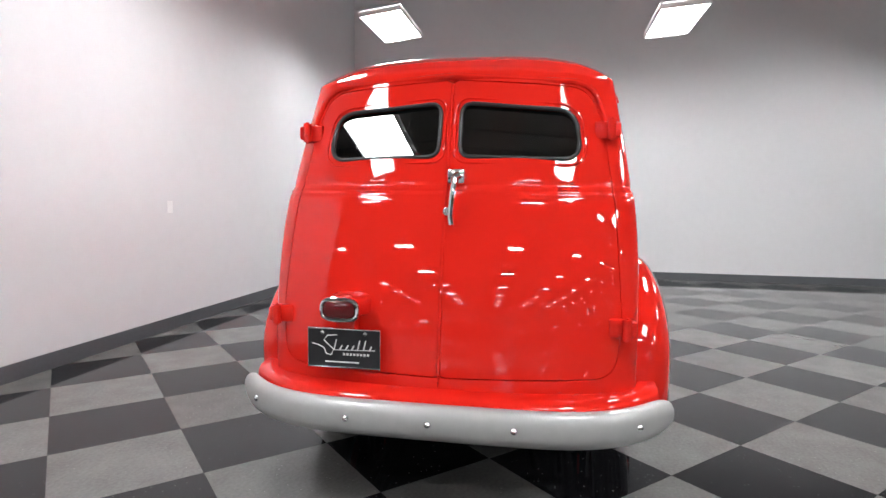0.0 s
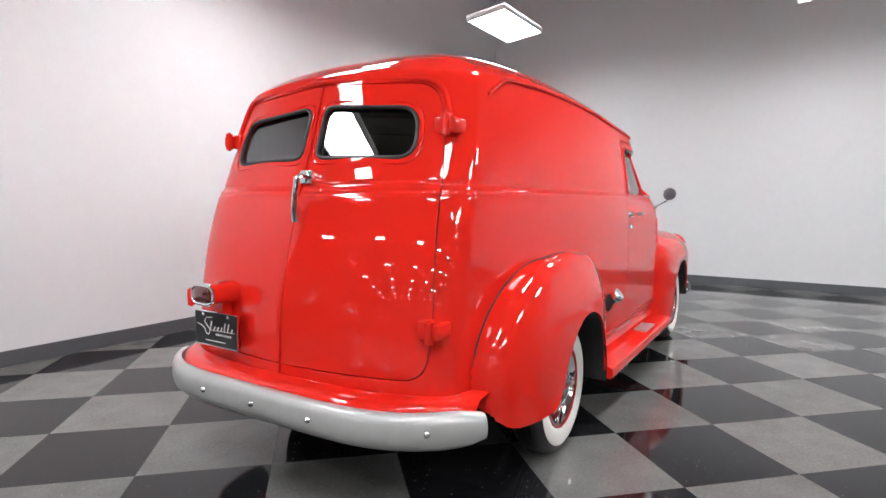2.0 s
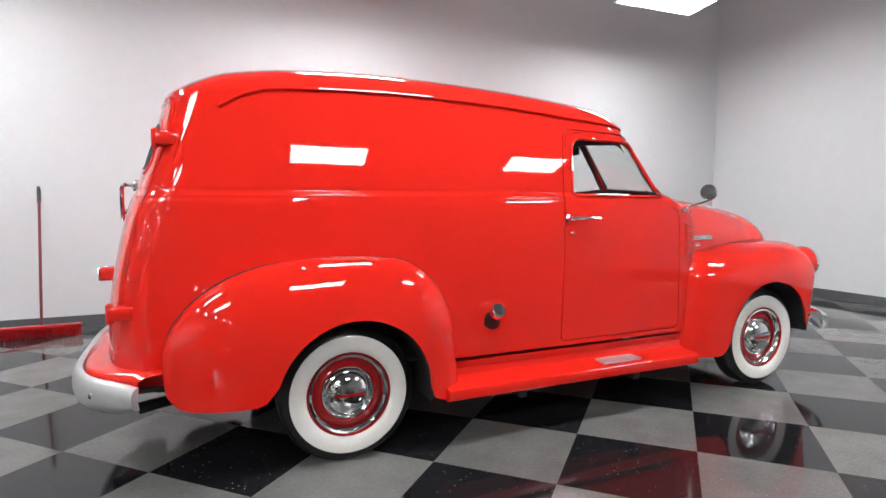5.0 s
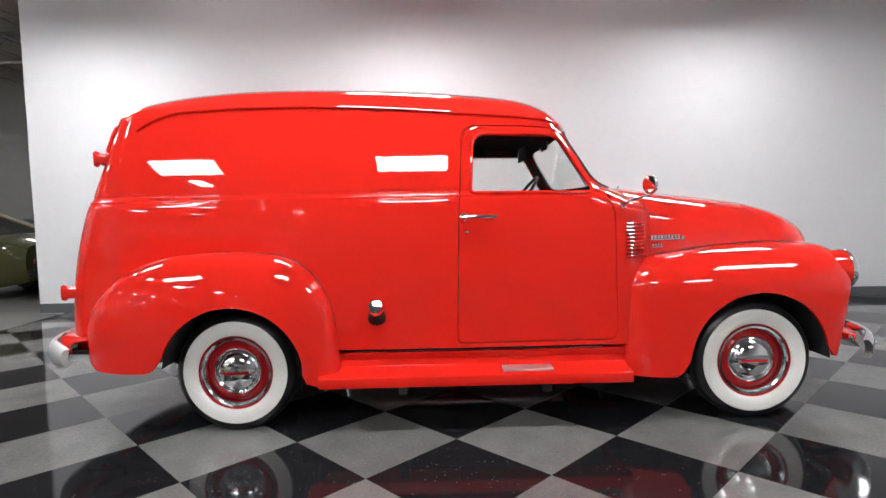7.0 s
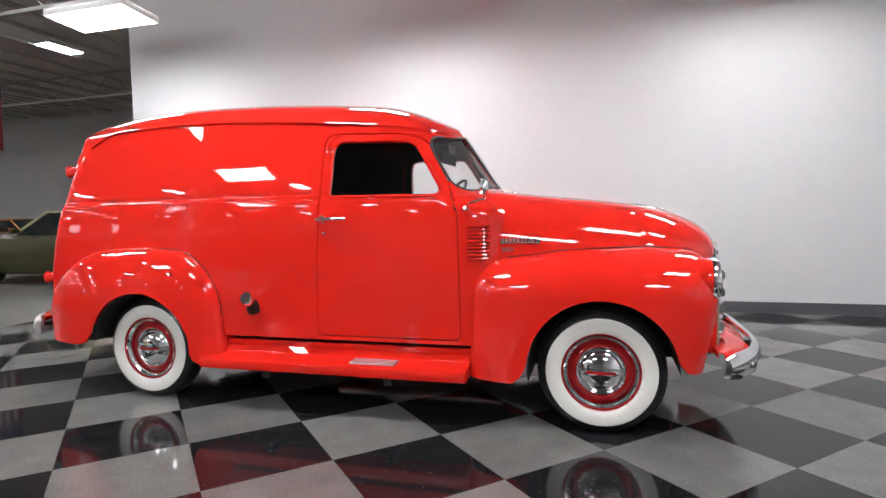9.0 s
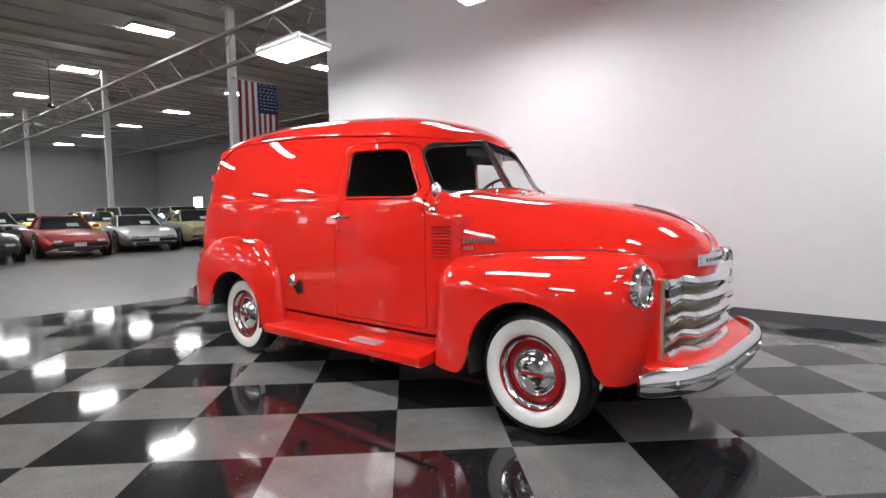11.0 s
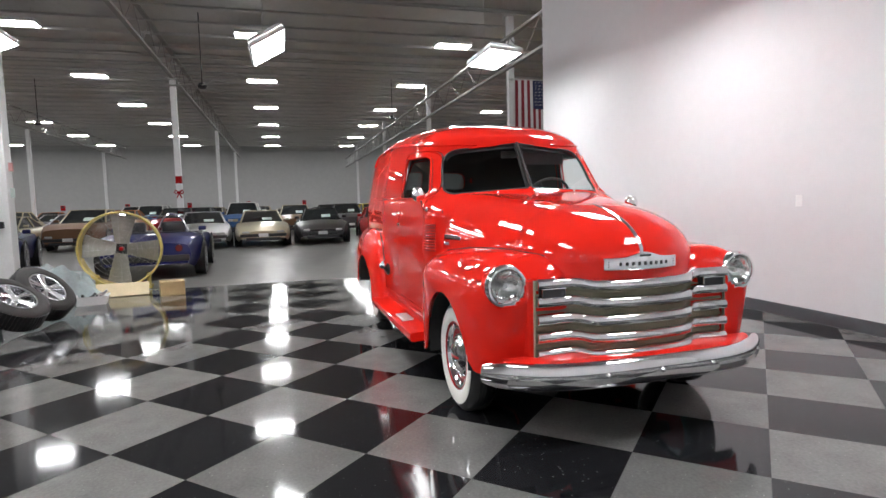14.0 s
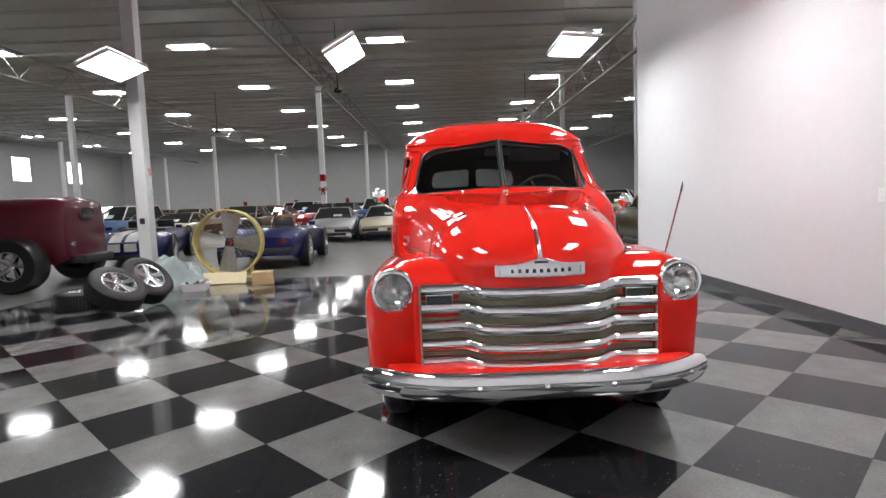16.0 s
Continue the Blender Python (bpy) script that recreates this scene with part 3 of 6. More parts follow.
def pane(poly, put, inset, depth, mirror_y=False):
    """A glass pane that fills an outline, set back from the skin."""
    bm = bmesh.new()
    n = len(poly)
    c = sum((Vector(p) for p in poly), Vector((0, 0))) / n
    rings = []
    skin_pts = [put(Vector(p)) for p in poly]
    mid = sum(skin_pts, Vector((0, 0, 0))) / n
    flat = sum(((skin_pts[k] - mid).cross(skin_pts[(k + 1) % n] - mid) for k in range(n)), Vector((0, 0, 0))).normalized()
    for s in (1.0, 0.75, 0.5, 0.25):
        rings.append([bm.verts.new(mid + ((q - mid) - flat * (q - mid).dot(flat)) * s + depth) for q in skin_pts])
    for a, b in zip(rings, rings[1:]):
        for k in range(n):
            if (a[k].co - a[(k + 1) % n].co).length > 1e-6:
                bm.faces.new((a[k], a[(k + 1) % n], b[(k + 1) % n], b[k]))
    bm.faces.new(rings[-1])
    bmesh.ops.remove_doubles(bm, verts=bm.verts, dist=0.0005)
    bmesh.ops.recalc_face_normals(bm, faces=bm.faces)
    bm.normal_update()
    if sum((f.normal * f.calc_area() for f in bm.faces), Vector((0, 0, 0))).dot(depth) > 0:
        bmesh.ops.reverse_faces(bm, faces=bm.faces)
    if mirror_y:
        for v in bm.verts:
            v.co.y = -v.co.y
        bmesh.ops.reverse_faces(bm, faces=bm.faces)
    return bm


def clean(poly, least=0.004):
    out = [Vector(poly[0])]
    for p in poly[1:]:
        if (Vector(p) - out[-1]).length > least:
            out.append(Vector(p))
    if (out[0] - out[-1]).length < least:
        out.pop()
    return out


def flip(pts):
    return [Vector((p.x, -p.y, p.z)) for p in pts]


def chrome_handle(parent, side):
    """Door handle: a rose, a neck and a tapered lever."""
    s = side
    bm = bmesh.new()
    add_lathe(bm, [(0.024, 0), (0.024, 0.006), (0.016, 0.014), (0.014, 0.04), (0, 0.042)], 20, pose(-0.165, s * half_width(-0.165, 1.19), 1.190, 90 if s < 0 else -90))
    s *= (half_width(-0.15, 1.19) + 0.052) / 0.9
    pts = [(-0.175, s * 0.895, 1.190), (-0.15, s * 0.902, 1.192), (-0.10, s * 0.905, 1.193), (-0.04, s * 0.903, 1.192), (0.015, s * 0.897, 1.190)]
    add_tube(bm, pts, 0.0145, 10, flat=0.8)
    h = part("handle", bm, CHROME, parent, "chrome lever handle")
    s = side
    bm = bmesh.new()
    add_lathe(bm, [(0.014, 0), (0.014, 0.008), (0.009, 0.016), (0, 0.018)], 16, pose(-0.150, s * half_width(-0.15, 1.105), 1.105, 90 if s < 0 else -90))
    part("lock", bm, CHROME, parent, "round chrome key lock")
    return h


for s in (-1, 1):
    b = outward(door_bm.copy() if s < 0 else mirrored(door_bm))
    d = part("door", b, RED, van, "red cab door with an open chromed window line", True, 60)
    solid(d, 0.014)
    b = outward(door_bm.copy() if s < 0 else mirrored(door_bm))
    for v in b.verts:
        v.co.y *= 0.962
    part("door_lining", b, LINER, d, "dark door lining", True, 60)
    ring = [side_put(p) for p in clean(DOOR_WIN)]
    ring = ring if s < 0 else flip(ring)
    part("window_trim", tube(ring, 0.011, 8, True), RED, d, "red window reveal")
    inr = [Vector((p.x, p.y * 0.985, p.z)) for p in ring]
    part("window_seal", tube(inr, 0.009, 6, True), CHROME, d, "bright channel round the glass")
    gl = part("window_glass", pane(clean(DOOR_WIN), side_put, 0, Vector((0, 0.014, 0)), s > 0), GLASS, d, "clear side glass")
    gl.visible_shadow = False
    chrome_handle(d, s)
    # moulded edge round the door's upper frame
    up = [p for p in clean(rounded([(-0.150, 1.36, 0.02), (0.648, 1.345, 0.02), (0.425, 1.685, 0.11), (-0.150, 1.700, 0.10)]))]
    up = [side_put(p) for p in up if p[1] > 1.38]
    up = up if s < 0 else flip(up)
    part("frame_moulding", tube(up, 0.007, 6), RED, d)
    rb = outward(rear_bm.copy() if s < 0 else mirrored(rear_bm))
    r = part("rear_door", rb, RED, van, "red rear cargo door, closed", True, 60)
    solid(r, 0.016)
    rb = outward(rear_bm.copy() if s < 0 else mirrored(rear_bm))
    for v in rb.verts:
        v.co.x += 0.035
    part("door_lining", rb, LINER, r, "dark door lining", True, 60)
    ring = [rear_put(p) for p in clean(REAR_WIN)]
    ring = ring if s < 0 else flip(ring)
    part("window_seal", tube(ring, 0.009, 8, True), BLACK, r, "black rubber window seal")
    rim = [rear_put(p) for p in clean(rounded([(-0.021, 1.434, 0.06), (-0.556, 1.420, 0.08), (-0.531, 1.672, 0.12), (-0.021, 1.709, 0.06)]))]
    rim = rim if s < 0 else flip(rim)
    part("pressed_rim", tube(rim, 0.007, 6, True), RED, r)
    gl = part("window_glass", pane(clean(REAR_WIN), rear_put, 0, Vector((0.012, 0, 0)), s > 0), DARK_GLASS, r, "smoky rear glass")
    gl.visible_shadow = False
    # external hinges
    for zh in (1.571, 0.798):
        y0 = s * (0.615 if zh > 1 else 0.672)
        x0 = rear_x(y0, zh)
        bm = bmesh.new()
        add_box(bm, x0 - 0.022, x0 + 0.03, min(y0 - s * 0.03, y0 + s * 0.028), max(y0 - s * 0.03, y0 + s * 0.028), zh - 0.036, zh + 0.036, 0.008)
        add_box(bm, x0 - 0.040, x0 + 0.060, min(y0 + s * 0.024, y0 + s * 0.072), max(y0 + s * 0.024, y0 + s * 0.072), zh - 0.030, zh + 0.030, 0.010)
        add_cyl(bm, (x0 - 0.038, y0 + s * 0.034, zh - 0.040), (x0 - 0.038, y0 + s * 0.034, zh + 0.040), 0.017, n=16)
        add_cyl(bm, (x0 - 0.038, y0 + s * 0.034, zh - 0.046), (x0 - 0.038, y0 + s * 0.034, zh + 0.046), 0.008, n=10)
        part("hinge", bm, RED, r, "red painted strap hinge", True)
    # windscreen half
    ring = [front_put(p) for p in clean(SHIELD)]
    ring = ring if s < 0 else flip(ring)
    part("windscreen_seal", tube(ring, 0.008, 8, True), BLACK, van, "black rubber windscreen seal")
    gl = part("windscreen", pane(clean(SHIELD), front_put, 0, Vector((-0.012, 0, 0)), s > 0), GLASS, van, "clear flat windscreen half")
    gl.visible_shadow = False

# rear door middle strip, lever handle, lamp and plate
bm = tube([(XR_Z(z) - 0.004, 0.0, z) for z in np.linspace(0.55, 1.765, 24)], 0.007, 6)
part("closing_strip", bm, RED, van)
bm = bmesh.new()
xh = rear_x(-0.04, 1.375) + 2.42
add_box(bm, -2.452 + xh, -2.415 + xh, -0.075, -0.005, 1.345, 1.405, 0.008)
add_tube(bm, [(p[0] + xh, p[1], p[2]) for p in ((-2.455, -0.055, 1.375), (-2.49, -0.055, 1.378), (-2.505, -0.045, 1.37), (-2.508, -0.035, 1.30), (-2.508, -0.028, 1.22), (-2.505, -0.032, 1.185))], 0.013, 8, flat=0.9, up=(1, 0, 0))
add_lathe(bm, [(0.016, 0), (0.016, 0.03), (0, 0.034)], 14, pose(rear_x(0, 1.235) + 0.005, -0.012, 1.235, 0, -90))
part("rear_handle", bm, CHROME, van, "chrome rear door lever handle")

tl = bmesh.new()
def ovals(x, s):
    return [(x, 0.365 + 0.075 * s * math.copysign(abs(math.cos(a)) ** 0.6, math.cos(a)), 0.862 + 0.042 * s * math.copysign(abs(math.sin(a)) ** 0.6, math.sin(a))) for a in np.linspace(0, 2 * math.pi, 28, endpoint=False)]
grid_faces(tl, [ovals(-2.53, 1.15), ovals(-2.565, 1.1), ovals(-2.60, 1.0), ovals(-2.665, 0.98)], True)
bmesh.ops.recalc_face_normals(tl, faces=tl.faces)
lamp = part("tail_lamp", tl, RED, van, "red painted tail lamp housing")
b = bmesh.new()
v = grid_faces(b, [ovals(-2.664, 0.86), ovals(-2.676, 0.8), ovals(-2.682, 0.55), ovals(-2.684, 0.2)], True)
b.faces.new(v[-1])
bmesh.ops.recalc_face_normals(b, faces=b.faces)
part("lens", b, LENS_RED, lamp, "dark red lens")
part("lens_rim", tube(ovals(-2.668, 0.95), 0.008, 8, True, up=(1, 0, 0)), CHROME, lamp, "chrome lens rim")
part("top_lens", box(-2.655, -2.60, 0.335, 0.395, 0.897, 0.908, 0.003), CHROME, lamp, "chrome top light frame")

lp = part("licence_plate", box(-2.600, -2.593, 0.225, 0.520, 0.618, 0.772, 0.002), PLATE_BLACK, van, "black dealer plate with silver script", False)
part("plate_frame", tube([(-2.600, y, z) for y, z in ((0.225, 0.618), (0.520, 0.618), (0.520, 0.772), (0.225, 0.772))], 0.004, 6, True, up=(1, 0, 0)), CHROME, lp, "thin chrome plate frame")
part("plate_bracket", box(-2.593, -2.54, 0.33, 0.41, 0.70, 0.84, 0.006), RED, lp, "", False)
for y in (0.285, 0.460):
    part("plate_bolt", lathe([(0.009, 0), (0.008, 0.004), (0, 0.005)], 12, pose(-2.6005, y, 0.757, 0, -90)), CHROME, lp)


# silver marks on the plate, as plain strokes
def plate_stroke(pts, r=0.0022):
    part("plate_mark", tube([(-2.6012, y, z) for y, z in pts], r, 5, up=(1, 0, 0)), INK, lp)


plate_stroke(((0.505, 0.712), (0.478, 0.706), (0.455, 0.695), (0.445, 0.672), (0.425, 0.668), (0.415, 0.690), (0.455, 0.725), (0.44, 0.745), (0.400, 0.748)))
for k in range(7):
    y = 0.405 - 0.024 * k
    plate_stroke(((y + 0.008, 0.690), (y - 0.002, 0.708 + 0.022 * (k in (0, 4, 5)))), 0.003)
plate_stroke(((0.415, 0.688), (0.34, 0.690), (0.245, 0.692)), 0.0016)
for k in range(8):
    y = 0.372 - 0.014 * k
    part("plate_mark", box(-2.6016, -2.6004, y - 0.0045, y + 0.0045, 0.668, 0.677), INK, lp, "", False)
part("plate_mark", box(-2.6014, -2.6004, 0.31, 0.45, 0.638, 0.643), INK, lp, "", False)

# rain gutters over the side and the rear doors
for s in (-1, 1):
    g = []
    for x in np.linspace(-2.03, 0.50, 72):
        z = SH_X(x) - 0.004 - 0.085 * (max(0.0, -1.76 - x) / 0.27) ** 2
        g.append(Vector((x, s * (half_width(x, z) + 0.005), z)))
    part("rain_gutter", tube(g, 0.009, 8), RED, van)
arch = rounded([(-0.650, 1.36, 0.1), (-0.640, 1.59, 0.2), (-0.578, 1.768, 0.13), (0.0, 1.802, 0.3), (0.578, 1.768, 0.13), (0.640, 1.59, 0.2), (0.650, 1.36, 0.1)])
g = [rear_put(p) + Vector((-0.007, 0, 0.002)) for p in clean(arch, 0.012) if p[1] > 1.56]
g = sorted((p for p in g), key=lambda p: math.atan2(p.z - 1.5, p.y))
part("rear_gutter", tube(g, 0.012, 8), RED, van)
# side vertical seam behind the door and lower sill
for s in (-1, 1):
    bm = bmesh.new()
    add_box(bm, -1.02, 0.80, min(s * 0.770, s * 0.806), max(s * 0.770, s * 0.806), 0.385, 0.424, 0.006)
    part("sill", bm, RED, van, "", False)

# windscreen centre bar, wipers, cowl
part("centre_bar", tube([(XF_Z(z) + 0.006, 0, z) for z in np.linspace(1.385, 1.746, 12)], 0.011, 8, up=(0, 1, 0)), CHROME, van, "chrome windscreen divider")
for y in (-0.30, 0.33):
    bm = lathe([(0.009, 0), (0.007, 0.008), (0.004, 0.016), (0, 0.018)], 12, pose(front_x(y, 1.33) + 0.035, y, 1.345))
    w = part("wiper", bm, CHROME, van)

# ---- bonnet ----
HW = fair((0.64, 0.90, 1.20, 1.60, 1.90, 2.05, 2.14), (0.800, 0.744, 0.682, 0.588, 0.497, 0.43, 0.38), 3)
HZ = curve((0.64, 0.85, 1.055, 1.243, 1.43, 1.61, 1.80, 1.98, 2.10), (1.360, 1.344, 1.322, 1.302, 1.282, 1.258, 1.232, 1.216, 1.210))
SHOULDER = curve((0.64, 0.95, 1.25, 1.60, 2.2), (0.20, 0.36, 0.48, 0.60, 0.62))


def bonnet_ring(u):
    """u 0..1 along the side from the cowl, 1..2 round the nose to the middle."""
    if u <= 1:
        x = 0.64 + u * (1.72 - 0.64)
        return x, -HW(x)
    a = (u - 1) * math.pi / 2
    return 1.72 + 0.445 * math.sin(a), -HW(1.72) * math.cos(a) ** 0.85


def bonnet_side(x, z):
    """Half the bonnet's width at a place."""
    w = HW(x) if x < 1.72 else HW(1.72) * max(0.0, 1 - ((x - 1.72) / 0.445) ** 2) ** 0.425
    if z <= 0.945:
        return w
    k = min(1.0, (z - 0.945) / (HZ(x) - 0.945))
    return w * (1 - k * k) ** (0.5 * float(SHOULDER(min(x, 1.60))))


BU = list(np.linspace(0, 1, 46))[:-1] + list(1 + np.linspace(0, 1, 44))
rows = []
for z in (0.84, 0.875, 0.91, 0.945):
    rows.append([Vector((bonnet_ring(u)[0] - 0.02 * (0.945 - z) / 0.1, bonnet_ring(u)[1], z)) for u in BU])
for ph in np.linspace(0, math.pi / 2, 34)[1:]:
    row = []
    for u in BU:
        x, y = bonnet_ring(u)
        rx = min(x, 1.60)
        h = math.cos(ph) ** 0.82
        xx, yy = rx + (x - rx) * h, y * math.cos(ph) ** float(SHOULDER(rx))
        row.append(Vector((xx, yy, 0.945 + (HZ(xx) - 0.945) * math.sin(ph))))
    rows.append(row)
bm = bmesh.new()
grid_faces(bm, rows)
b2 = outward(mirrored(bm, True))
bonnet = part("bonnet", b2, RED, van, "glossy red domed alligator bonnet", True, 60)
# chrome spear down the middle of the nose
sp = []
for ph in np.linspace(1.47, 0.25, 26):
    x, y = bonnet_ring(2.0)
    h = math.cos(ph) ** 0.82
    xx = 1.60 + (x - 1.60) * h
    sp.append(Vector((xx + 0.003, 0, 0.945 + (HZ(xx) - 0.945) * math.sin(ph) + 0.003)))
sp.append(Vector((2.170, 0, 0.90)))
bm = bmesh.new()
rows = []
for k, p in enumerate(sp):
    w = 0.004 + 0.008 * min(1.0, k / 12)
    rows.append([p + Vector((0, -w, -0.006)), p + Vector((0.002, -w * 0.6, 0.002)), p + Vector((0.004, 0, 0.004)), p + Vector((0.002, w * 0.6, 0.002)), p + Vector((0, w, -0.006))])
grid_faces(bm, rows)
part("bonnet_spear", bm, CHROME, bonnet, "chrome centre strip")
bm = box(0.885, 0.910, -0.02, 0.02, 1.315, 1.358, 0.008)
part("bonnet_nib", bm, CHROME, bonnet)

# nose badge with its raised name
bm = bmesh.new()
cols = np.linspace(-1, 1, 31)
rows = []
for zz, dx in ((-0.034, -0.02), (-0.034, 0.008), (-0.028, 0.014), (0.024, 0.014), (0.030, 0.010), (0.030, -0.02)):
    row = []
    for c in cols:
        top = 0.030 * math.exp(-(c / 0.35) ** 2) if zz > 0 else 0
        y = 0.225 * c
        row.append(Vector((2.172 - 0.042 * c * c + dx, y, 0.937 + zz + top)))
    rows.append(row)
grid_faces(bm, rows)
bmesh.ops.recalc_face_normals(bm, faces=bm.faces)
badge = part("nose_badge", bm, WORN_CHROME, bonnet, "chrome nose badge with winged top")
for k in range(9):
    y = -0.140 + 0.035 * k
    c = y / 0.225
    bm = box(-0.0015, 0.0015, -0.0085, 0.0085, -0.010, 0.010, 0.0012, 1)
    bmesh.ops.transform(bm, matrix=pose(2.172 - 0.042 * c * c + 0.0150, y, 0.935, 0, 0, -math.degrees(math.atan(0.373 * c))), verts=bm.verts)
    part("badge_mark", bm, BLACK, badge, "", False)
part("emblem", box(2.182, 2.189, -0.035, 0.035, 0.972, 0.984, 0.003), BLACK, badge, "black bow shaped emblem", False)
for s in (-1, 1):
    for k in range(3):
        part("badge_bar", box(2.140, 2.1535, min(s * 0.178, s * 0.205), max(s * 0.178, s * 0.205), 0.918 + k * 0.013, 0.924 + k * 0.013), BLACK, badge, "", False)

# side louvres and script badges
for s in (-1, 1):
    def skin(x, z, out):
        return Vector((x, s * (half_width(x, z) + out), z))
    rows = [[skin(x, z, 0.002) for x in np.linspace(0.735, 0.872, 8)] for z in np.linspace(0.935, 1.155, 12)]
    bm = bmesh.new()
    grid_faces(bm, rows)
    bmesh.ops.recalc_face_normals(bm, faces=bm.faces)
    lv = solid(part("louvre_panel", bm, RED, van), 0.002)
    for k in range(10):
        z = 0.950 + 0.0205 * k
        part("louvre", tube([skin(x, z, 0.003) for x in np.linspace(0.745, 0.862, 6)], 0.0095, 8, flat=0.75), RED, lv)
        # dark rod on the closed skin, imitating shade beneath the louvre
        part("louvre_slot", tube([skin(x, z - 0.0100, 0.004) for x in np.linspace(0.748, 0.859, 6)], 0.0016, 6), DARK, lv)
    # the script follows the bonnet's flank, which narrows forward
    turn = math.degrees(math.atan2(bonnet_side(0.92, 1.04) - bonnet_side(1.14, 1.04), 0.22))

    def plaque(x0, x1, z0, z1, out, bevel):
        bm = box(0, x1 - x0, -0.004, out, z0, z1, bevel)
        if s < 0:
            bmesh.ops.scale(bm, vec=(1, -1, 1), verts=bm.verts)
            bmesh.ops.reverse_faces(bm, faces=bm.faces)
        bmesh.ops.transform(bm, matrix=pose(x0, s * bonnet_side(x0, (z0 + z1) / 2), 0, 0, 0, -s * turn), verts=bm.verts)
        return bm
    sb = part("script_badge", plaque(0.915, 1.115, 1.030, 1.038, 0.010, 0.002), CHROME, bonnet, "chrome name script on the bonnet side", False)
    for k in range(9):
        part("script_mark", plaque(0.920 + 0.0215 * k, 0.936 + 0.0215 * k, 1.0385, 1.060, 0.009, 0.003), CHROME, sb, "", False)
    part("script_bar", plaque(1.1155, 1.138, 1.026, 1.052, 0.008, 0.003), CHROME, sb, "", False)
    part("model_plate", plaque(0.925, 0.995, 0.988, 0.994, 0.008, 0.002), CHROME, sb, "", False)
    for k in range(4):
        part("script_mark", plaque(0.928 + 0.017 * k, 0.939 + 0.017 * k, 0.9945, 1.010, 0.008, 0.003), CHROME, sb, "", False)
    seam = [Vector((x, s * (0.745 - 0.10 * (x - 0.88)), z)) for x, z in ((0.885, 1.24), (0.880, 1.17), (0.883, 1.10), (0.895, 1.03), (0.925, 0.985), (0.98, 0.965))]
    part("bonnet_seam", tube([Vector((p.x, s * (HW(p.x) - 0.012), p.z)) for p in seam], 0.0022, 5), DARK, bonnet)


# ---- wings ----
def pontoon(x0, x1, y_in, y_out, ends, zb, zs, ridge, ridge_y, p, q, n=(2.6, 2.6), tuck=0.0):
    """A domed wing over a rounded plan. ends(z) gives the shift of the front and rear end with height."""
    cx, a = (x0 + x1) / 2, (x1 - x0) / 2
    cy, b = (y_in + y_out) / 2, abs(y_out - y_in) / 2
    th = np.linspace(0, 2 * math.pi, 400)
    xs, ys = np.sign(np.cos(th)) * abs(np.cos(th)) ** (2 / n[0]) * a, np.sign(np.sin(th)) * abs(np.sin(th)) ** (2 / n[1]) * b
    s = np.r_[0, np.cumsum(np.hypot(np.diff(xs), np.diff(ys)))]
    th = np.interp(np.linspace(0, s[-1], 161), s, th)[:-1]

    def ring(t, z):
        ef, er = ends(z)
        c = math.copysign(abs(math.cos(t)) ** (2 / n[0]), math.cos(t))
        y = math.copysign(abs(math.sin(t)) ** (2 / n[1]), math.sin(t)) * b
        k = tuck * max(0.0, (zs - z)) ** 2
        return cx + c * a + (ef * max(c, 0) - er * max(-c, 0)), cy + y * (1 - k)
    rows = []
    for z in np.linspace(zb, zs, 26):
        rows.append([Vector((*ring(t, z), z)) for t in th])
    rx0, rx1 = ridge[0][0], ridge[0][-1]
    rz = curve(*ridge)
    for ph in np.linspace(0, math.pi / 2, 24)[1:]:
        row = []
        for t in th:
            x, y = ring(t, zs)
            rx = min(max(x, rx0), rx1)
            h = math.cos(ph) ** p
            xx, yy = rx + (x - rx) * h, ridge_y + (y - ridge_y) * h
            row.append(Vector((xx, yy, zs + (rz(rx) - zs) * math.sin(ph) ** q)))
        rows.append(row)
    bm = bmesh.new()
    grid_faces(bm, rows, True)
    bmesh.ops.recalc_face_normals(bm, faces=bm.faces)
    return bm


def trim_below(bm, poly, y_limit):
    """Cuts an outline in (x, z) out of the wing's outer face; its lip follows the outline."""
    poly = [tuple(p) for p in poly]
    ins = [f for f in bm.faces if inside((f.calc_center_median().x, f.calc_center_median().z), poly)]
    s = set(ins)
    border = {v for f in ins for v in f.verts if any(g not in s for g in v.link_faces)}
    for v in border:
        if v.co.y < y_limit:
            q = nearest((v.co.x, v.co.z), poly)
            v.co.x, v.co.z = q[0], q[1]
    bmesh.ops.delete(bm, geom=ins, context="FACES")


def arc(cx, cz, r, a0, a1, n=24):
    return [(cx + r * math.cos(radians(a)), cz + r * math.sin(radians(a))) for a in np.linspace(a0, a1, n)]


FA = arc(1.475, 0.345, 0.395, -5, 175)
FRONT_CUT = [(3, 0.0), (3, 0.36), (1.985, 0.355), (1.91, 0.362)] + FA[2:-1] + [(1.075, 0.36), (1.04, 0.30), (1.0, 0.272), (0.60, 0.272), (0.5, 0.26), (0.5, 0.0)]
RA = arc(-1.455, 0.345, 0.385, 3, 170)
REAR_CUT = [(-0.6, 0.0), (-0.6, 0.272), (-1.0, 0.272), (-1.055, 0.295), (-1.075, 0.35)] + RA[1:-1] + [(-1.855, 0.42), (-1.878, 0.392), (-1.92, 0.378), (-2.05, 0.376), (-2.18, 0.383), (-2.235, 0.398), (-2.272, 0.430), (-2.295, 0.475), (-2.6, 0.50), (-2.6, 0.0)]

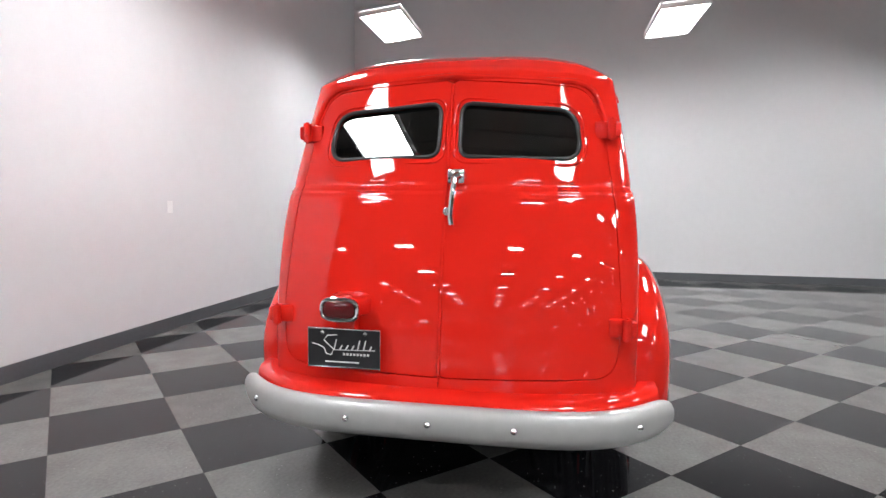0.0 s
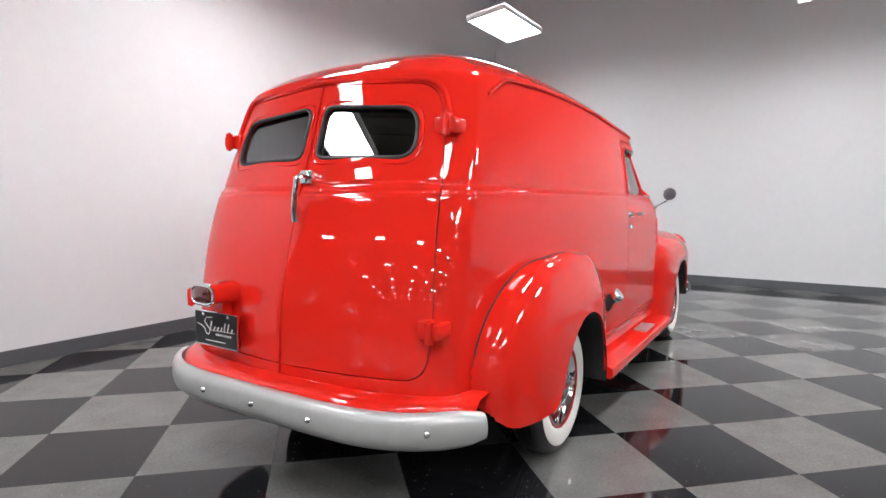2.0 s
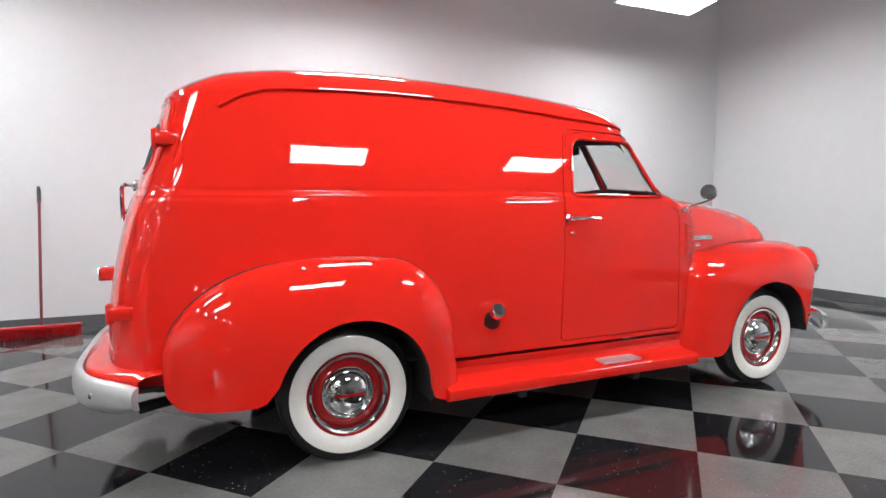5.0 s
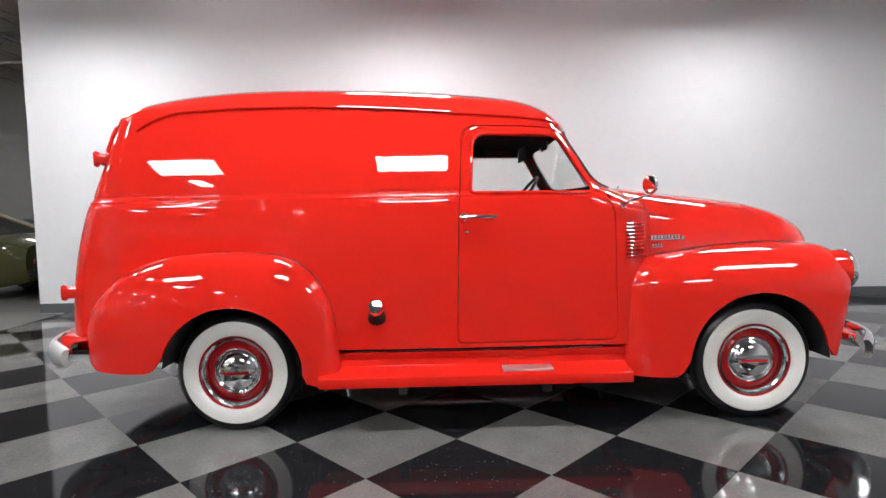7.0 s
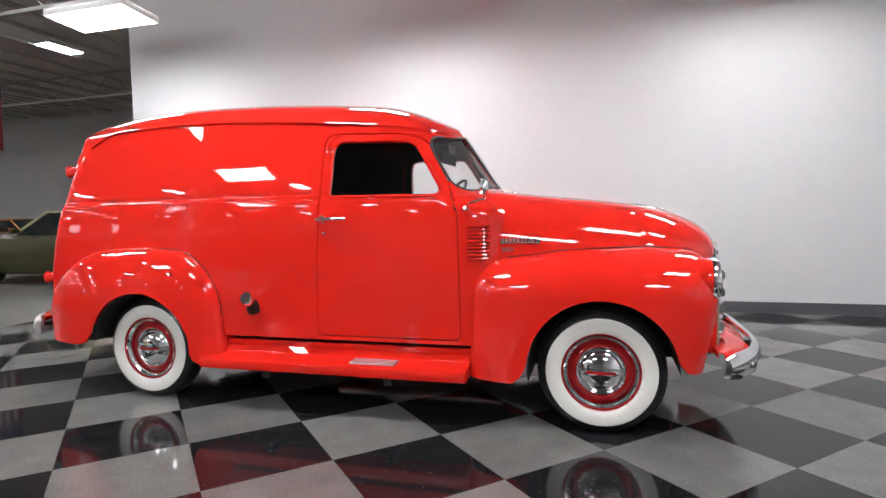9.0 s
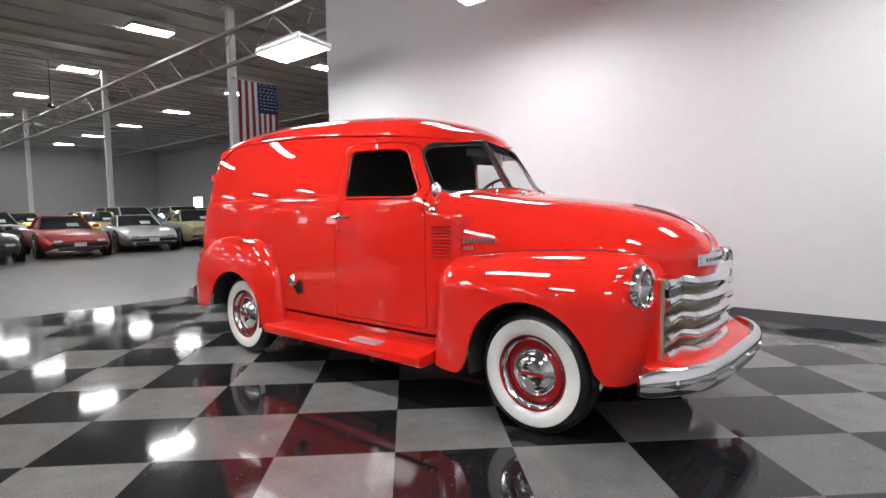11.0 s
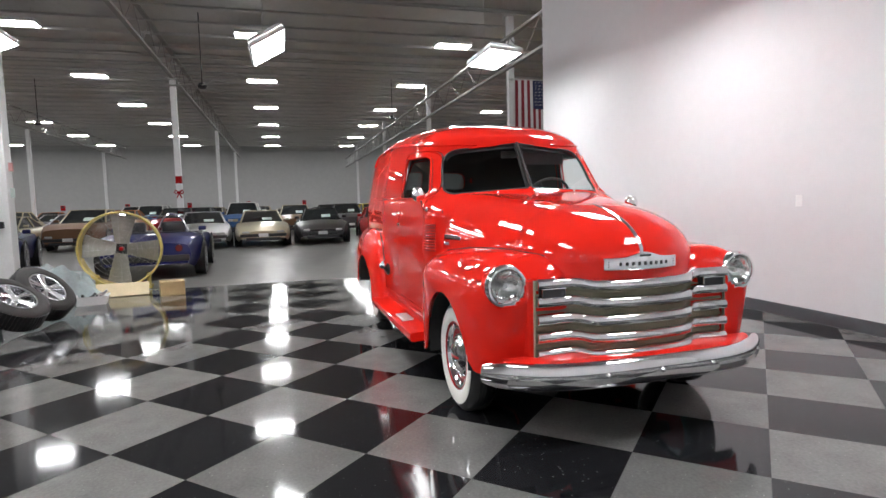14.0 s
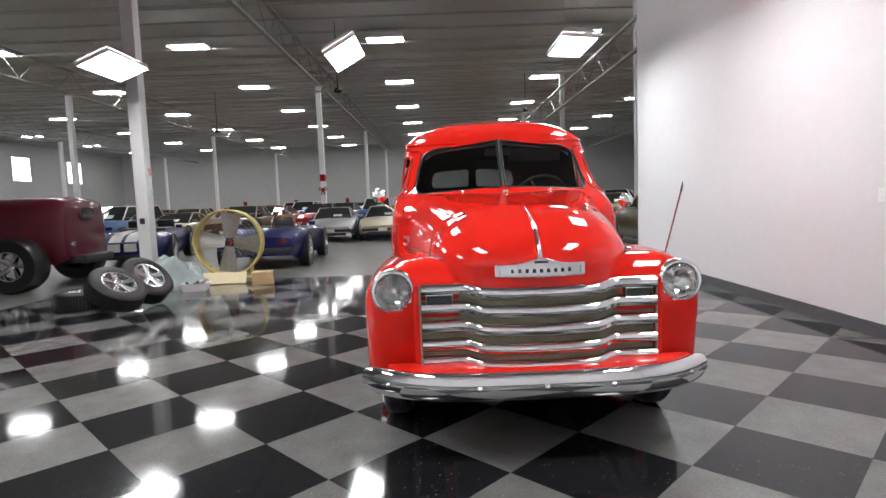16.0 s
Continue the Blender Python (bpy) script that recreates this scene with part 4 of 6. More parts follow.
f_ends = lambda z: (-0.13 * max(0.0, 0.80 - z) ** 1.3 * 1.7, 0.07 * max(0.0, 0.75 - z))
fw = pontoon(0.745, 2.080, -0.24, -0.930, f_ends, 0.25, 0.74, ((1.02, 1.3, 1.7, 1.88), (0.972, 0.992, 1.000, 0.993)), -0.56, 0.80, 0.95, (4.2, 4.2))
trim_below(fw, FRONT_CUT, -0.62)
# the opening behind the headlamp
bmesh.ops.delete(fw, geom=[f for f in fw.faces if f.calc_center_median().x > 1.8 and math.hypot(f.calc_center_median().y + 0.742, f.calc_center_median().z - 0.838) < 0.102], context="FACES")
r_ends = lambda z: (0.10 * max(0.0, 0.80 - z), -0.06 * max(0.0, 0.6 - z))
rw = pontoon(-2.30, -0.925, -0.60, -0.985, r_ends, 0.25, 0.58, ((-1.68, -1.58, -1.43, -1.28), (1.014, 1.021, 1.022, 1.008)), -0.845, 1.02, 1.06, (2.5, 3.0))
trim_below(rw, REAR_CUT, -0.80)


def junction(bm, least):
    """The line along which a wing leaves the body side, from its foot in front to its tail."""
    pts = []
    for e in bm.edges:
        a, b = e.verts[0].co, e.verts[1].co
        if max(a.y, b.y) > -0.60 or min(a.z, b.z) < least:
            continue
        fa, fb = -a.y - half_width(a.x, a.z), -b.y - half_width(b.x, b.z)
        if fa * fb < 0:
            p = a.lerp(b, fa / (fa - fb))
            pts.append((math.atan2(p.z - 0.45, p.x + 1.5), p))
    pts = [p for _, p in sorted(pts, key=lambda q: q[0])]
    out = pts[:1]
    for p in pts[1:]:
        if (p - out[-1]).length > 0.03:
            out.append(p)
    return [Vector((sum(o.x for o in out[max(k - 1, 0):k + 2]) / len(out[max(k - 1, 0):k + 2]), 0, sum(o.z for o in out[max(k - 1, 0):k + 2]) / len(out[max(k - 1, 0):k + 2]))) for k in range(len(out))]


GROOVE = [p for p in junction(rw, 0.50)]


def mirror_copy(bm):
    b = bm.copy()
    for v in b.verts:
        v.co.y = -v.co.y
    bmesh.ops.reverse_faces(b, faces=b.faces)
    return b


def wing_seam(bm):
    """The line along which the front wing meets the bonnet, from the cowl to the grille."""
    pts = []
    for e in bm.edges:
        a, b = e.verts[0].co, e.verts[1].co
        if min(a.z, b.z) < 0.88 or min(a.x, b.x) < 0.93 or max(a.x, b.x) > 2.02:
            continue
        fa, fb = -a.y - bonnet_side(a.x, a.z), -b.y - bonnet_side(b.x, b.z)
        if fa * fb < 0:
            pts.append(a.lerp(b, fa / (fa - fb)))
    pts.sort(key=lambda p: p.x)
    out = []
    for x in np.arange(0.96, 2.0, 0.05):
        near = [p for p in pts if abs(p.x - x) < 0.045]
        if near:
            z = max(p.z for p in near)
            out.append(Vector((x, 0, sum(p.z for p in near if p.z > z - 0.03) / sum(1 for p in near if p.z > z - 0.03))))
    return out


SEAM = wing_seam(fw)
WELL = {}
for s in (-1, 1):
    for key, bmw, lab in (("front", fw, "red front wing with a raised crown"), ("rear", rw, "red rear wing bulging from the body side")):
        b = bmw.copy() if s < 0 else mirror_copy(bmw)
        w = part("front_wing" if key == "front" else "rear_wing", b, RED, van, lab, True, 60)
        solid(w, 0.012, -1.0, DARK)
        WELL[key, s] = w
    # no gap is cut here: a dark strip gives its shade
    part("bonnet_gap", tube([(p.x, s * (bonnet_side(p.x, p.z) + 0.002), p.z + 0.001) for p in SEAM], 0.0035, 6), DARK, WELL["front", s], "dark strip standing in for the shaded gap between bonnet and wing")
    # rolled wheel-arch lips and dark inner wells
    for cx, rr, y0, y1, key, a0, a1 in ((1.475, 0.398, 0.50, 0.905, "front", 2, 190), (-1.455, 0.388, 0.50, 0.955, "rear", -10, 172)):
        bm = bmesh.new()
        rows = []
        for a in np.linspace(a0, a1, 28):
            rows.append([(cx + rr * 0.988 * math.cos(radians(a)), s * y, 0.345 + rr * 0.988 * math.sin(radians(a))) for y in (y0, y1)])
        grid_faces(bm, rows)
        rim = [bm.verts.new((cx + rr * 0.988 * math.cos(radians(a)), s * y0, 0.345 + rr * 0.988 * math.sin(radians(a)))) for a in np.linspace(a0, a1, 28)]
        bm.faces.new(rim)
        part("wheel_well", bm, DARK, WELL[key, s], "black inner wheel well")
    # a dark strip stands in for the shadow in the red wing groove
    part("wing_piping", tube([(p.x, s * (half_width(p.x, p.z) + 0.004), p.z + 0.002) for p in GROOVE if p.z > 0.55], 0.0042, 6), DARK, WELL["rear", s], "dark strip standing in for shade in the groove between wing and body")
    # running board with its step plate
    rb = bmesh.new()
    prof = [(0.800, 0.395), (0.815, 0.352), (0.85, 0.336), (0.945, 0.330), (0.962, 0.322), (0.968, 0.300), (0.962, 0.268), (0.945, 0.262), (0.80, 0.270)]
    rows = [[(x, s * y, z) for y, z in prof] for x in (-0.985, -0.90, -0.2, 0.5, 0.745)]
    v = grid_faces(rb, rows, True)
    rb.faces.new(v[0])
    rb.faces.new(v[-1])
    bmesh.ops.recalc_face_normals(rb, faces=rb.faces)
    board = part("running_board", rb, RED, van, "red running board with a raised edge", True, 30)
    part("step_plate", box(0.035, 0.315, min(s * 0.805, s * 0.925), max(s * 0.805, s * 0.925), 0.3315, 0.3445, 0.003), PLATE, board, "patterned bright metal step plate", False)
    for xb in (-0.55, 0.25):
        part("board_bracket", box(xb, xb + 0.05, min(s * 0.55, s * 0.93), max(s * 0.55, s * 0.93), 0.215, 0.2695, 0.004), DARK, board, "", False)
# fuel filler
bm = bmesh.new()
add_lathe(bm, [(0.058, -0.02), (0.05, 0.0), (0.036, 0.03), (0.034, 0.062), (0, 0.062)], 24, pose(-0.668, -half_width(-0.668, 0.65) + 0.004, 0.650, 52, 0, 0))
filler = part("fuel_filler", bm, BLACK, van, "black rubber fuel filler neck")
part("filler_cap", lathe([(0.036, 0.058), (0.043, 0.062), (0.043, 0.092), (0.036, 0.102), (0, 0.106)], 24, pose(-0.668, -half_width(-0.668, 0.65) + 0.004, 0.650, 52, 0, 0)), CHROME, filler, "chrome filler cap")


# ---- wheels ----
def wheel(x, y, front):
    s = -1 if y < 0 else 1
    m = pose(x, y, 0.340, 90 if s < 0 else -90, 0, 0)
    hub = part("wheel", lathe([(0.03, -0.06), (0.155, -0.03), (0.165, 0.01), (0.15, 0.028), (0.11, 0.034), (0.0, 0.034)], 48, m), RED_WHEEL, van, "dark red steel wheel with whitewall tyre")
    t = [(0.205, -0.080), (0.235, -0.090), (0.285, -0.088), (0.318, -0.072), (0.334, -0.055), (0.3385, -0.03), (0.340, 0.0), (0.3385, 0.03), (0.334, 0.055), (0.318, 0.072), (0.293, 0.0845)]
    part("tyre", lathe(t, 64, m), TYRE_BLACK, hub, "black tyre tread and shoulder")
    bm = bmesh.new()
    for k in range(5):
        h = -0.04 + 0.02 * k
        add_lathe(bm, [(0.3395, h - 0.003), (0.3425, h - 0.002), (0.3425, h + 0.002), (0.3395, h + 0.003)], 64, m)
    part("tread_rib", bm, TYRE_BLACK, hub)
    part("whitewall", lathe([(0.294, 0.084), (0.291, 0.0875), (0.270, 0.0905), (0.240, 0.0895), (0.212, 0.080), (0.206, 0.072)], 64, m), WHITEWALL, hub, "clean white tyre sidewall")
    part("rim", lathe([(0.213, 0.074), (0.209, 0.082), (0.203, 0.078), (0.200, 0.066)], 64, m), RED_WHEEL, hub, "dark red rim edge")
    part("trim_ring", lathe([(0.200, 0.067), (0.197, 0.0755), (0.187, 0.077), (0.178, 0.066), (0.172, 0.050), (0.168, 0.034)], 64, m), CHROME, hub, "chrome trim ring")
    part("disc", lathe([(0.168, 0.030), (0.160, 0.040), (0.142, 0.050), (0.128, 0.046), (0.118, 0.036), (0.0, 0.035)], 64, m), RED_WHEEL, hub)
    cap = part("hub_cap", lathe([(0.131, 0.040), (0.133, 0.049), (0.128, 0.058), (0.115, 0.066), (0.110, 0.062), (0.097, 0.075), (0.077, 0.087), (0.050, 0.0945), (0.022, 0.0975), (0, 0.098)], 64, m), CHROME, hub, "domed chrome hub cap")
    bm = bmesh.new()
    rows = []
    for c in np.linspace(-0.078, 0.078, 17):
        rr = abs(c)
        h = np.interp(rr, (0, 0.022, 0.050, 0.077, 0.097), (0.098, 0.0975, 0.0945, 0.087, 0.075)) + 0.0012
        rows.append([m @ Vector((c, zz, h)) for zz in (-0.0075, 0.0075)])
    grid_faces(bm, rows)
    part("cap_bar", bm, RED_WHEEL, cap, "red lettering bar")
    return hub


for x in (-1.473, 1.473):
    for y in (-0.768, 0.768):
        wheel(x, y, x > 0)

# chassis, axles, floor underneath
under = part("chassis", box(-2.35, 1.95, -0.45, 0.45, 0.34, 0.42, 0.01), DARK, van, "black chassis frame", False)
for y in (-0.38, 0.38):
    part("frame_rail", box(-2.28, 2.10, y - 0.04, y + 0.04, 0.36, 0.50, 0.008), DARK, under, "", False)
for x in (-1.473, 1.473):
    part("axle", cyl((x, -0.70, 0.335), (x, 0.70, 0.335), 0.045), DARK, under)
part("differential", lathe([(0, -0.13), (0.09, -0.11), (0.14, 0), (0.09, 0.11), (0, 0.13)], 20, pose(-1.473, 0.1, 0.335, 0, 90)), DARK, under)
part("leaf_spring", tube([(-2.15, -0.56, 0.42), (-1.8, -0.56, 0.32), (-1.473, -0.56, 0.29), (-1.1, -0.56, 0.32), (-0.8, -0.56, 0.42)], 0.035, 8), DARK, under)
part("leaf_spring", tube([(-2.15, 0.56, 0.42), (-1.8, 0.56, 0.32), (-1.473, 0.56, 0.29), (-1.1, 0.56, 0.32), (-0.8, 0.56, 0.42)], 0.035, 8), DARK, under)
part("exhaust_pipe", tube([(0.6, -0.3, 0.27), (-0.9, -0.3, 0.27), (-1.5, -0.42, 0.40), (-2.2, -0.50, 0.33), (-2.42, -0.52, 0.30)], 0.028, 10), DARK, under, "dark exhaust pipe")
part("floor_pan", box(-2.45, 0.95, -0.80, 0.80, 0.455, 0.475), DARK, under, "", False)


# ---- bumpers ----
def blade(points, prof, material, name, label):
    """A bent bumper blade: points of its plan, and a section of (out, up)."""
    bm = bmesh.new()
    rows = []
    n = len(points)
    for k, p in enumerate(points):
        a, b = Vector(points[max(k - 1, 0)]), Vector(points[min(k + 1, n - 1)])
        d = (b - a).normalized()
        out = Vector((d.y, -d.x, 0))
        e = min(1.0, (1.0 - abs(2 * k / (n - 1) - 1)) * n / 5)
        f = 0.72 + 0.28 * math.sqrt(max(0.0, min(1.0, e)))
        rows.append([Vector(p) + out * o + Vector((0, 0, z * f)) for o, z in prof])
    v = grid_faces(bm, rows, True)
    bm.faces.new(v[0])
    bm.faces.new(v[-1])
    bmesh.ops.recalc_face_normals(bm, faces=bm.faces)
    return part(name, bm, material, van, label, True, 50)


BLADE = [(-0.028, -0.066), (-0.008, -0.068), (0.006, -0.055), (0.015, -0.030), (0.018, 0.0), (0.015, 0.030), (0.006, 0.055), (-0.008, 0.068), (-0.028, 0.066), (-0.018, 0.0)]


def bow(y, x_mid, x_end, y_end, e):
    return x_mid + (x_end - x_mid) * (abs(y) / y_end) ** e


ry = np.linspace(-0.892, 0.892, 61)
rear_b = blade([(bow(y, -2.69, -2.40, 0.892, 4.6), y, 0.455) for y in ry[::-1]], BLADE, SILVER, "rear_bumper", "dull silver painted rear bumper with bolt heads")
fy = np.linspace(-0.878, 0.878, 61)
front_b = blade([(bow(y, 2.335, 2.09, 0.878, 3.8), y - 0.026, 0.405) for y in fy], BLADE, CHROME, "front_bumper", "worn chrome front bumper with bolt heads")
for y in (-0.75, -0.30, 0.015, 0.33, 0.76):
    part("bumper_bolt", lathe([(0.014, 0), (0.013, 0.006), (0.006, 0.012), (0, 0.013)], 14, pose(bow(y, -2.69, -2.40, 0.892, 4.6) - 0.016, y, 0.457, 0, -90)), CHROME, rear_b)
for y in (-0.745, -0.305, 0.012, 0.33, 0.755):
    part("bumper_bolt", lathe([(0.014, 0), (0.013, 0.006), (0.006, 0.012), (0, 0.013)], 14, pose(bow(y, 2.335, 2.09, 0.878, 3.8) + 0.016, y - 0.026, 0.405, 0, 90)), CHROME, front_b)
for s in (-1, 1):
    part("bumper_iron", box(-2.66, -2.40, min(s * 0.36, s * 0.40), max(s * 0.36, s * 0.40), 0.42, 0.48, 0.004), DARK, rear_b, "", False)
    part("bumper_iron", box(2.02, 2.30, min(s * 0.36, s * 0.40), max(s * 0.36, s * 0.40), 0.39, 0.45, 0.004), DARK, front_b, "", False)

# painted splash pans
def pan(back, front, z0, z1, ys, name, label):
    bm = bmesh.new()
    rows = []
    for y in ys:
        a, b = back(y), front(y)
        rows.append([(a, y, z1 - 0.03), (a, y, z1), (a + (b - a) * 0.5, y, z1 - 0.002), (a + (b - a) * 0.86, y, z1 - 0.010), (b, y, z1 - 0.030), (b, y, z0)])
    grid_faces(bm, rows)
    bmesh.ops.recalc_face_normals(bm, faces=bm.faces)
    return solid(part(name, bm, RED, van, label, True, 50), 0.006)


pan(lambda y: rear_x(y, 0.56) - 0.004 if abs(y) < 0.8 else -2.2, lambda y: bow(y, -2.69, -2.40, 0.892, 4.6) + 0.03 + 0.03 * (abs(y) / 0.8) ** 4, 0.47, 0.548, np.linspace(-0.85, 0.85, 45), "rear_pan", "red painted pan above the rear bumper")
pan(lambda y: 2.06, lambda y: max(2.08, bow(y, 2.335, 2.09, 0.878, 3.8) - 0.035 - 0.05 * (abs(y) / 0.8) ** 6), 0.42, 0.462, np.linspace(-0.78, 0.78, 45), "front_pan", "red painted pan between grille and bumper")


# ---- grille ----
def bar_x(y):
    """The wavy plan of the grille bars: bowed in the middle, stepped down beside it."""
    a = abs(y)
    k = 1 / (1 + math.exp((a - 0.345) / 0.018))
    return 2.075 + 0.035 * math.exp(-((a - 0.58) / 0.3) ** 2) + k * (0.105 - 0.35 * y * y)


grille = part("grille", box(1.98, 2.005, -0.575, 0.575, 0.44, 0.87, 0.004), KHAKI, van, "five chrome grille bars over khaki slats", False)
GY = np.linspace(-0.598, 0.598, 81)
for k, z in enumerate((0.842, 0.748, 0.654, 0.560, 0.470)):
    prof = [(-0.05, -0.022), (0.004, -0.026), (0.014, -0.021), (0.0170, -0.010), (0.0172, 0.004), (0.014, 0.016), (0.005, 0.025), (-0.010, 0.030), (-0.05, 0.031)]
    bm = bmesh.new()
    rows = []
    for y in GY:
        sag = -0.020 * (1 - (y / 0.6) ** 2) / (1 + math.exp((abs(y) - 0.34) / 0.02)) + 0.004
        rows.append([(bar_x(y) + o, y, z + h + sag) for o, h in prof])
    v = grid_faces(bm, rows, True)
    bm.faces.new(v[0])
    bm.faces.new(v[-1])
    bmesh.ops.recalc_face_normals(bm, faces=bm.faces)
    part("grille_bar", bm, CHROME, grille, "wavy chrome bar", True, 35)
    if k < 4:
        bm = bmesh.new()
        rows = []
        for y in GY:
            sag = -0.020 * (1 - (y / 0.6) ** 2) / (1 + math.exp((abs(y) - 0.34) / 0.02)) + 0.004
            rows.append([(bar_x(y) - 0.035, y, z - 0.022 + sag), (bar_x(y) - 0.045, y, z - 0.045 + sag), (bar_x(y) - 0.030, y, z - 0.066 + sag)])
        grid_faces(bm, rows)
        bmesh.ops.recalc_face_normals(bm, faces=bm.faces)
        part("grille_slat", bm, KHAKI, grille, "khaki painted slat")
for s in (-1, 1):
    part("grille_post", box(2.080, 2.098, min(s * 0.600, s * 0.609), max(s * 0.600, s * 0.609), 0.448, 0.868, 0.003), KHAKI, grille, "", False)
    pk = part("parking_lamp", box(2.055, 2.115, min(s * 0.44, s * 0.572), max(s * 0.44, s * 0.572), 0.772, 0.822, 0.006), PLATE_BLACK, grille, "small rectangular parking lamp", False)
    part("lamp_rim", tube([(2.116, s * y, z) for y, z in ((0.44, 0.772), (0.572, 0.772), (0.572, 0.822), (0.44, 0.822))], 0.005, 6, True, up=(1, 0, 0)), CHROME, pk)
    part("wing_apron", box(1.93, 2.082, min(s * 0.601, s * 0.640), max(s * 0.601, s * 0.640), 0.42, 0.872, 0.010), RED, van, "", False)
part("radiator_support", box(1.90, 1.975, -0.62, 0.62, 0.40, 0.93, 0.005), DARK, van, "", False)

# ---- headlamps ----
REFLECTOR = mat("silvered_reflector", (0.80, 0.80, 0.80), 0.08, 1.0, 0, 0.45, 22, 0.10)
for s in (-1, 1):
    m = pose(1.980, s * 0.742, 0.838, 0, 90, 0) @ Matrix.Diagonal((0.95, 0.95, 1, 1))
    h = part("headlamp", lathe([(0.095, -0.10), (0.116, -0.02), (0.119, 0.03), (0.119, 0.05)], 40, m), RED, van, "round headlamp with chrome bezel")
    part("bezel", lathe([(0.122, 0.045), (0.124, 0.060), (0.120, 0.074), (0.112, 0.083), (0.102, 0.083), (0.097, 0.074), (0.096, 0.060)], 48, m), CHROME, h, "polished chrome bezel")
    part("reflector", lathe([(0.098, 0.062), (0.088, 0.042), (0.07, 0.024), (0.045, 0.010), (0.02, 0.003), (0, 0.001)], 40, m), REFLECTOR, h, "silvered reflector bowl")
    part("bulb", lathe([(0.0, 0.055), (0.013, 0.050), (0.018, 0.038), (0.015, 0.020), (0.010, 0.002)], 16, m), COLUMN, h, "small bulb")
    for k in range(-5, 6):
        y = k * 0.017
        hh = math.sqrt(max(0.0, 0.094**2 - y * y))
        part("lens_flute", tube([m @ Vector((z, y, 0.067 + 0.026 * (1 - (y * y + z * z) / 0.0095))) for z in np.linspace(-hh, hh, 9)], 0.0006, 4), GLASS, h).visible_shadow = False
    part("lens", lathe([(0.098, 0.066), (0.085, 0.080), (0.06, 0.091), (0.03, 0.097), (0, 0.099)], 40, m), GLASS, h, "fluted clear lens").visible_shadow = False
    part("bezel_screw", lathe([(0.008, 0), (0.006, 0.008), (0, 0.009)], 10, pose(2.057, s * 0.742, 0.838 + 0.107, 0, 60)), CHROME, h)

# ---- mirrors ----
for s in (-1, 1):
    low = 0.0 if s < 0 else 0.10
    base = Vector((0.735 - 0.6 * low, s * half_width(0.735 - 0.6 * low, 1.235 - low), 1.235 - low))
    head = Vector((0.855 - 0.75 * low, s * 0.900, 1.346 - low))
    bm = bmesh.new()
    add_tube(bm, [base, base + Vector((0.03, s * 0.045, 0.03)), head + Vector((0.01, -s * 0.02, -0.055)), head + Vector((0.012, 0, -0.02))], 0.0065, 8)
    add_lathe(bm, [(0.018, 0), (0.014, 0.012), (0, 0.016)], 14, Matrix.Translation(base) @ pose(0, 0, 0, 60 if s < 0 else -60))
    mr = part("mirror", bm, CHROME, van, "round chrome door mirror on an arm")
    part("mirror_head", lathe([(0.050, -0.010), (0.053, 0.0), (0.047, 0.014), (0.028, 0.026), (0.0, 0.030)], 32, Matrix.Translation(head) @ pose(0, 0, 0, 0, 88, -20 * s)), CHROME, mr, "domed chrome mirror back")
    part("mirror_glass", lathe([(0.049, -0.0105), (0.0, -0.0106)], 32, Matrix.Translation(head) @ pose(0, 0, 0, 0, 88, -20 * s)), CHROME, mr)

# ---- cab inside ----
part("sun_visor", box(0.335, 0.352, 0.10, 0.52, 1.585, 1.690, 0.008), LINER, van, "dark sun visor folded down")
bench = part("bench_seat", box(-0.28, 0.22, -0.70, 0.70, 0.62, 0.84, 0.06, 3), SEAT, van, "grey vinyl bench seat")
part("seat_back", box(-0.40, -0.26, -0.70, 0.70, 0.80, 1.34, 0.06, 3), SEAT, bench)
part("dashboard", box(0.52, 0.72, -0.70, 0.70, 1.05, 1.28, 0.05, 3), DARK, van, "dark dashboard")
wheel_m = pose(0.33, 0.36, 1.30, 0, -52, 0)
sw = part("steering_wheel", tube([wheel_m @ Vector((0.205 * math.cos(a), 0.205 * math.sin(a), 0)) for a in np.linspace(0, 2 * math.pi, 40, endpoint=False)], 0.012, 8, True, up=(0.6, 0, 0.8)), BLACK, van, "black thin-rimmed steering wheel")
bm = bmesh.new()
for a in (90, 210, 330):
    add_tube(bm, [wheel_m @ Vector((0, 0, -0.02)), wheel_m @ Vector((0.2 * math.cos(radians(a)), 0.2 * math.sin(radians(a)), 0))], 0.007, 6)
add_tube(bm, [wheel_m @ Vector((0, 0, 0)), (0.62, 0.36, 1.08)], 0.02, 8)
part("spokes", bm, BLACK, sw)
part("inner_mirror", box(0.44, 0.455, -0.10, 0.10, 1.63, 1.69, 0.006), BLACK, van, "inside rear-view mirror", False)


# ---- other cars in the hall ----
CAR_GLASS = mat("dark_car_glass", (0.02, 0.024, 0.026), 0.06, 0, 0.6, 0, 30, 0.1)
ALLOY = mat("polished_alloy", (0.70, 0.70, 0.72), 0.22, 1.0, 0, 0.02, 40, 0.08)
PAPER = mat("price_sheet", (0.55, 0.66, 0.62), 0.7)
TRIM = mat("black_trim", (0.02, 0.02, 0.022), 0.4)
LAMP_CLEAR = mat("lamp_glass", (0.6, 0.6, 0.6), 0.15, 0.3, 0.5)


def paint(name, color, metal=0.0):
    return mat(name, color, 0.4, metal, 0.7, 0.0, 30, 0.05, 0.3)


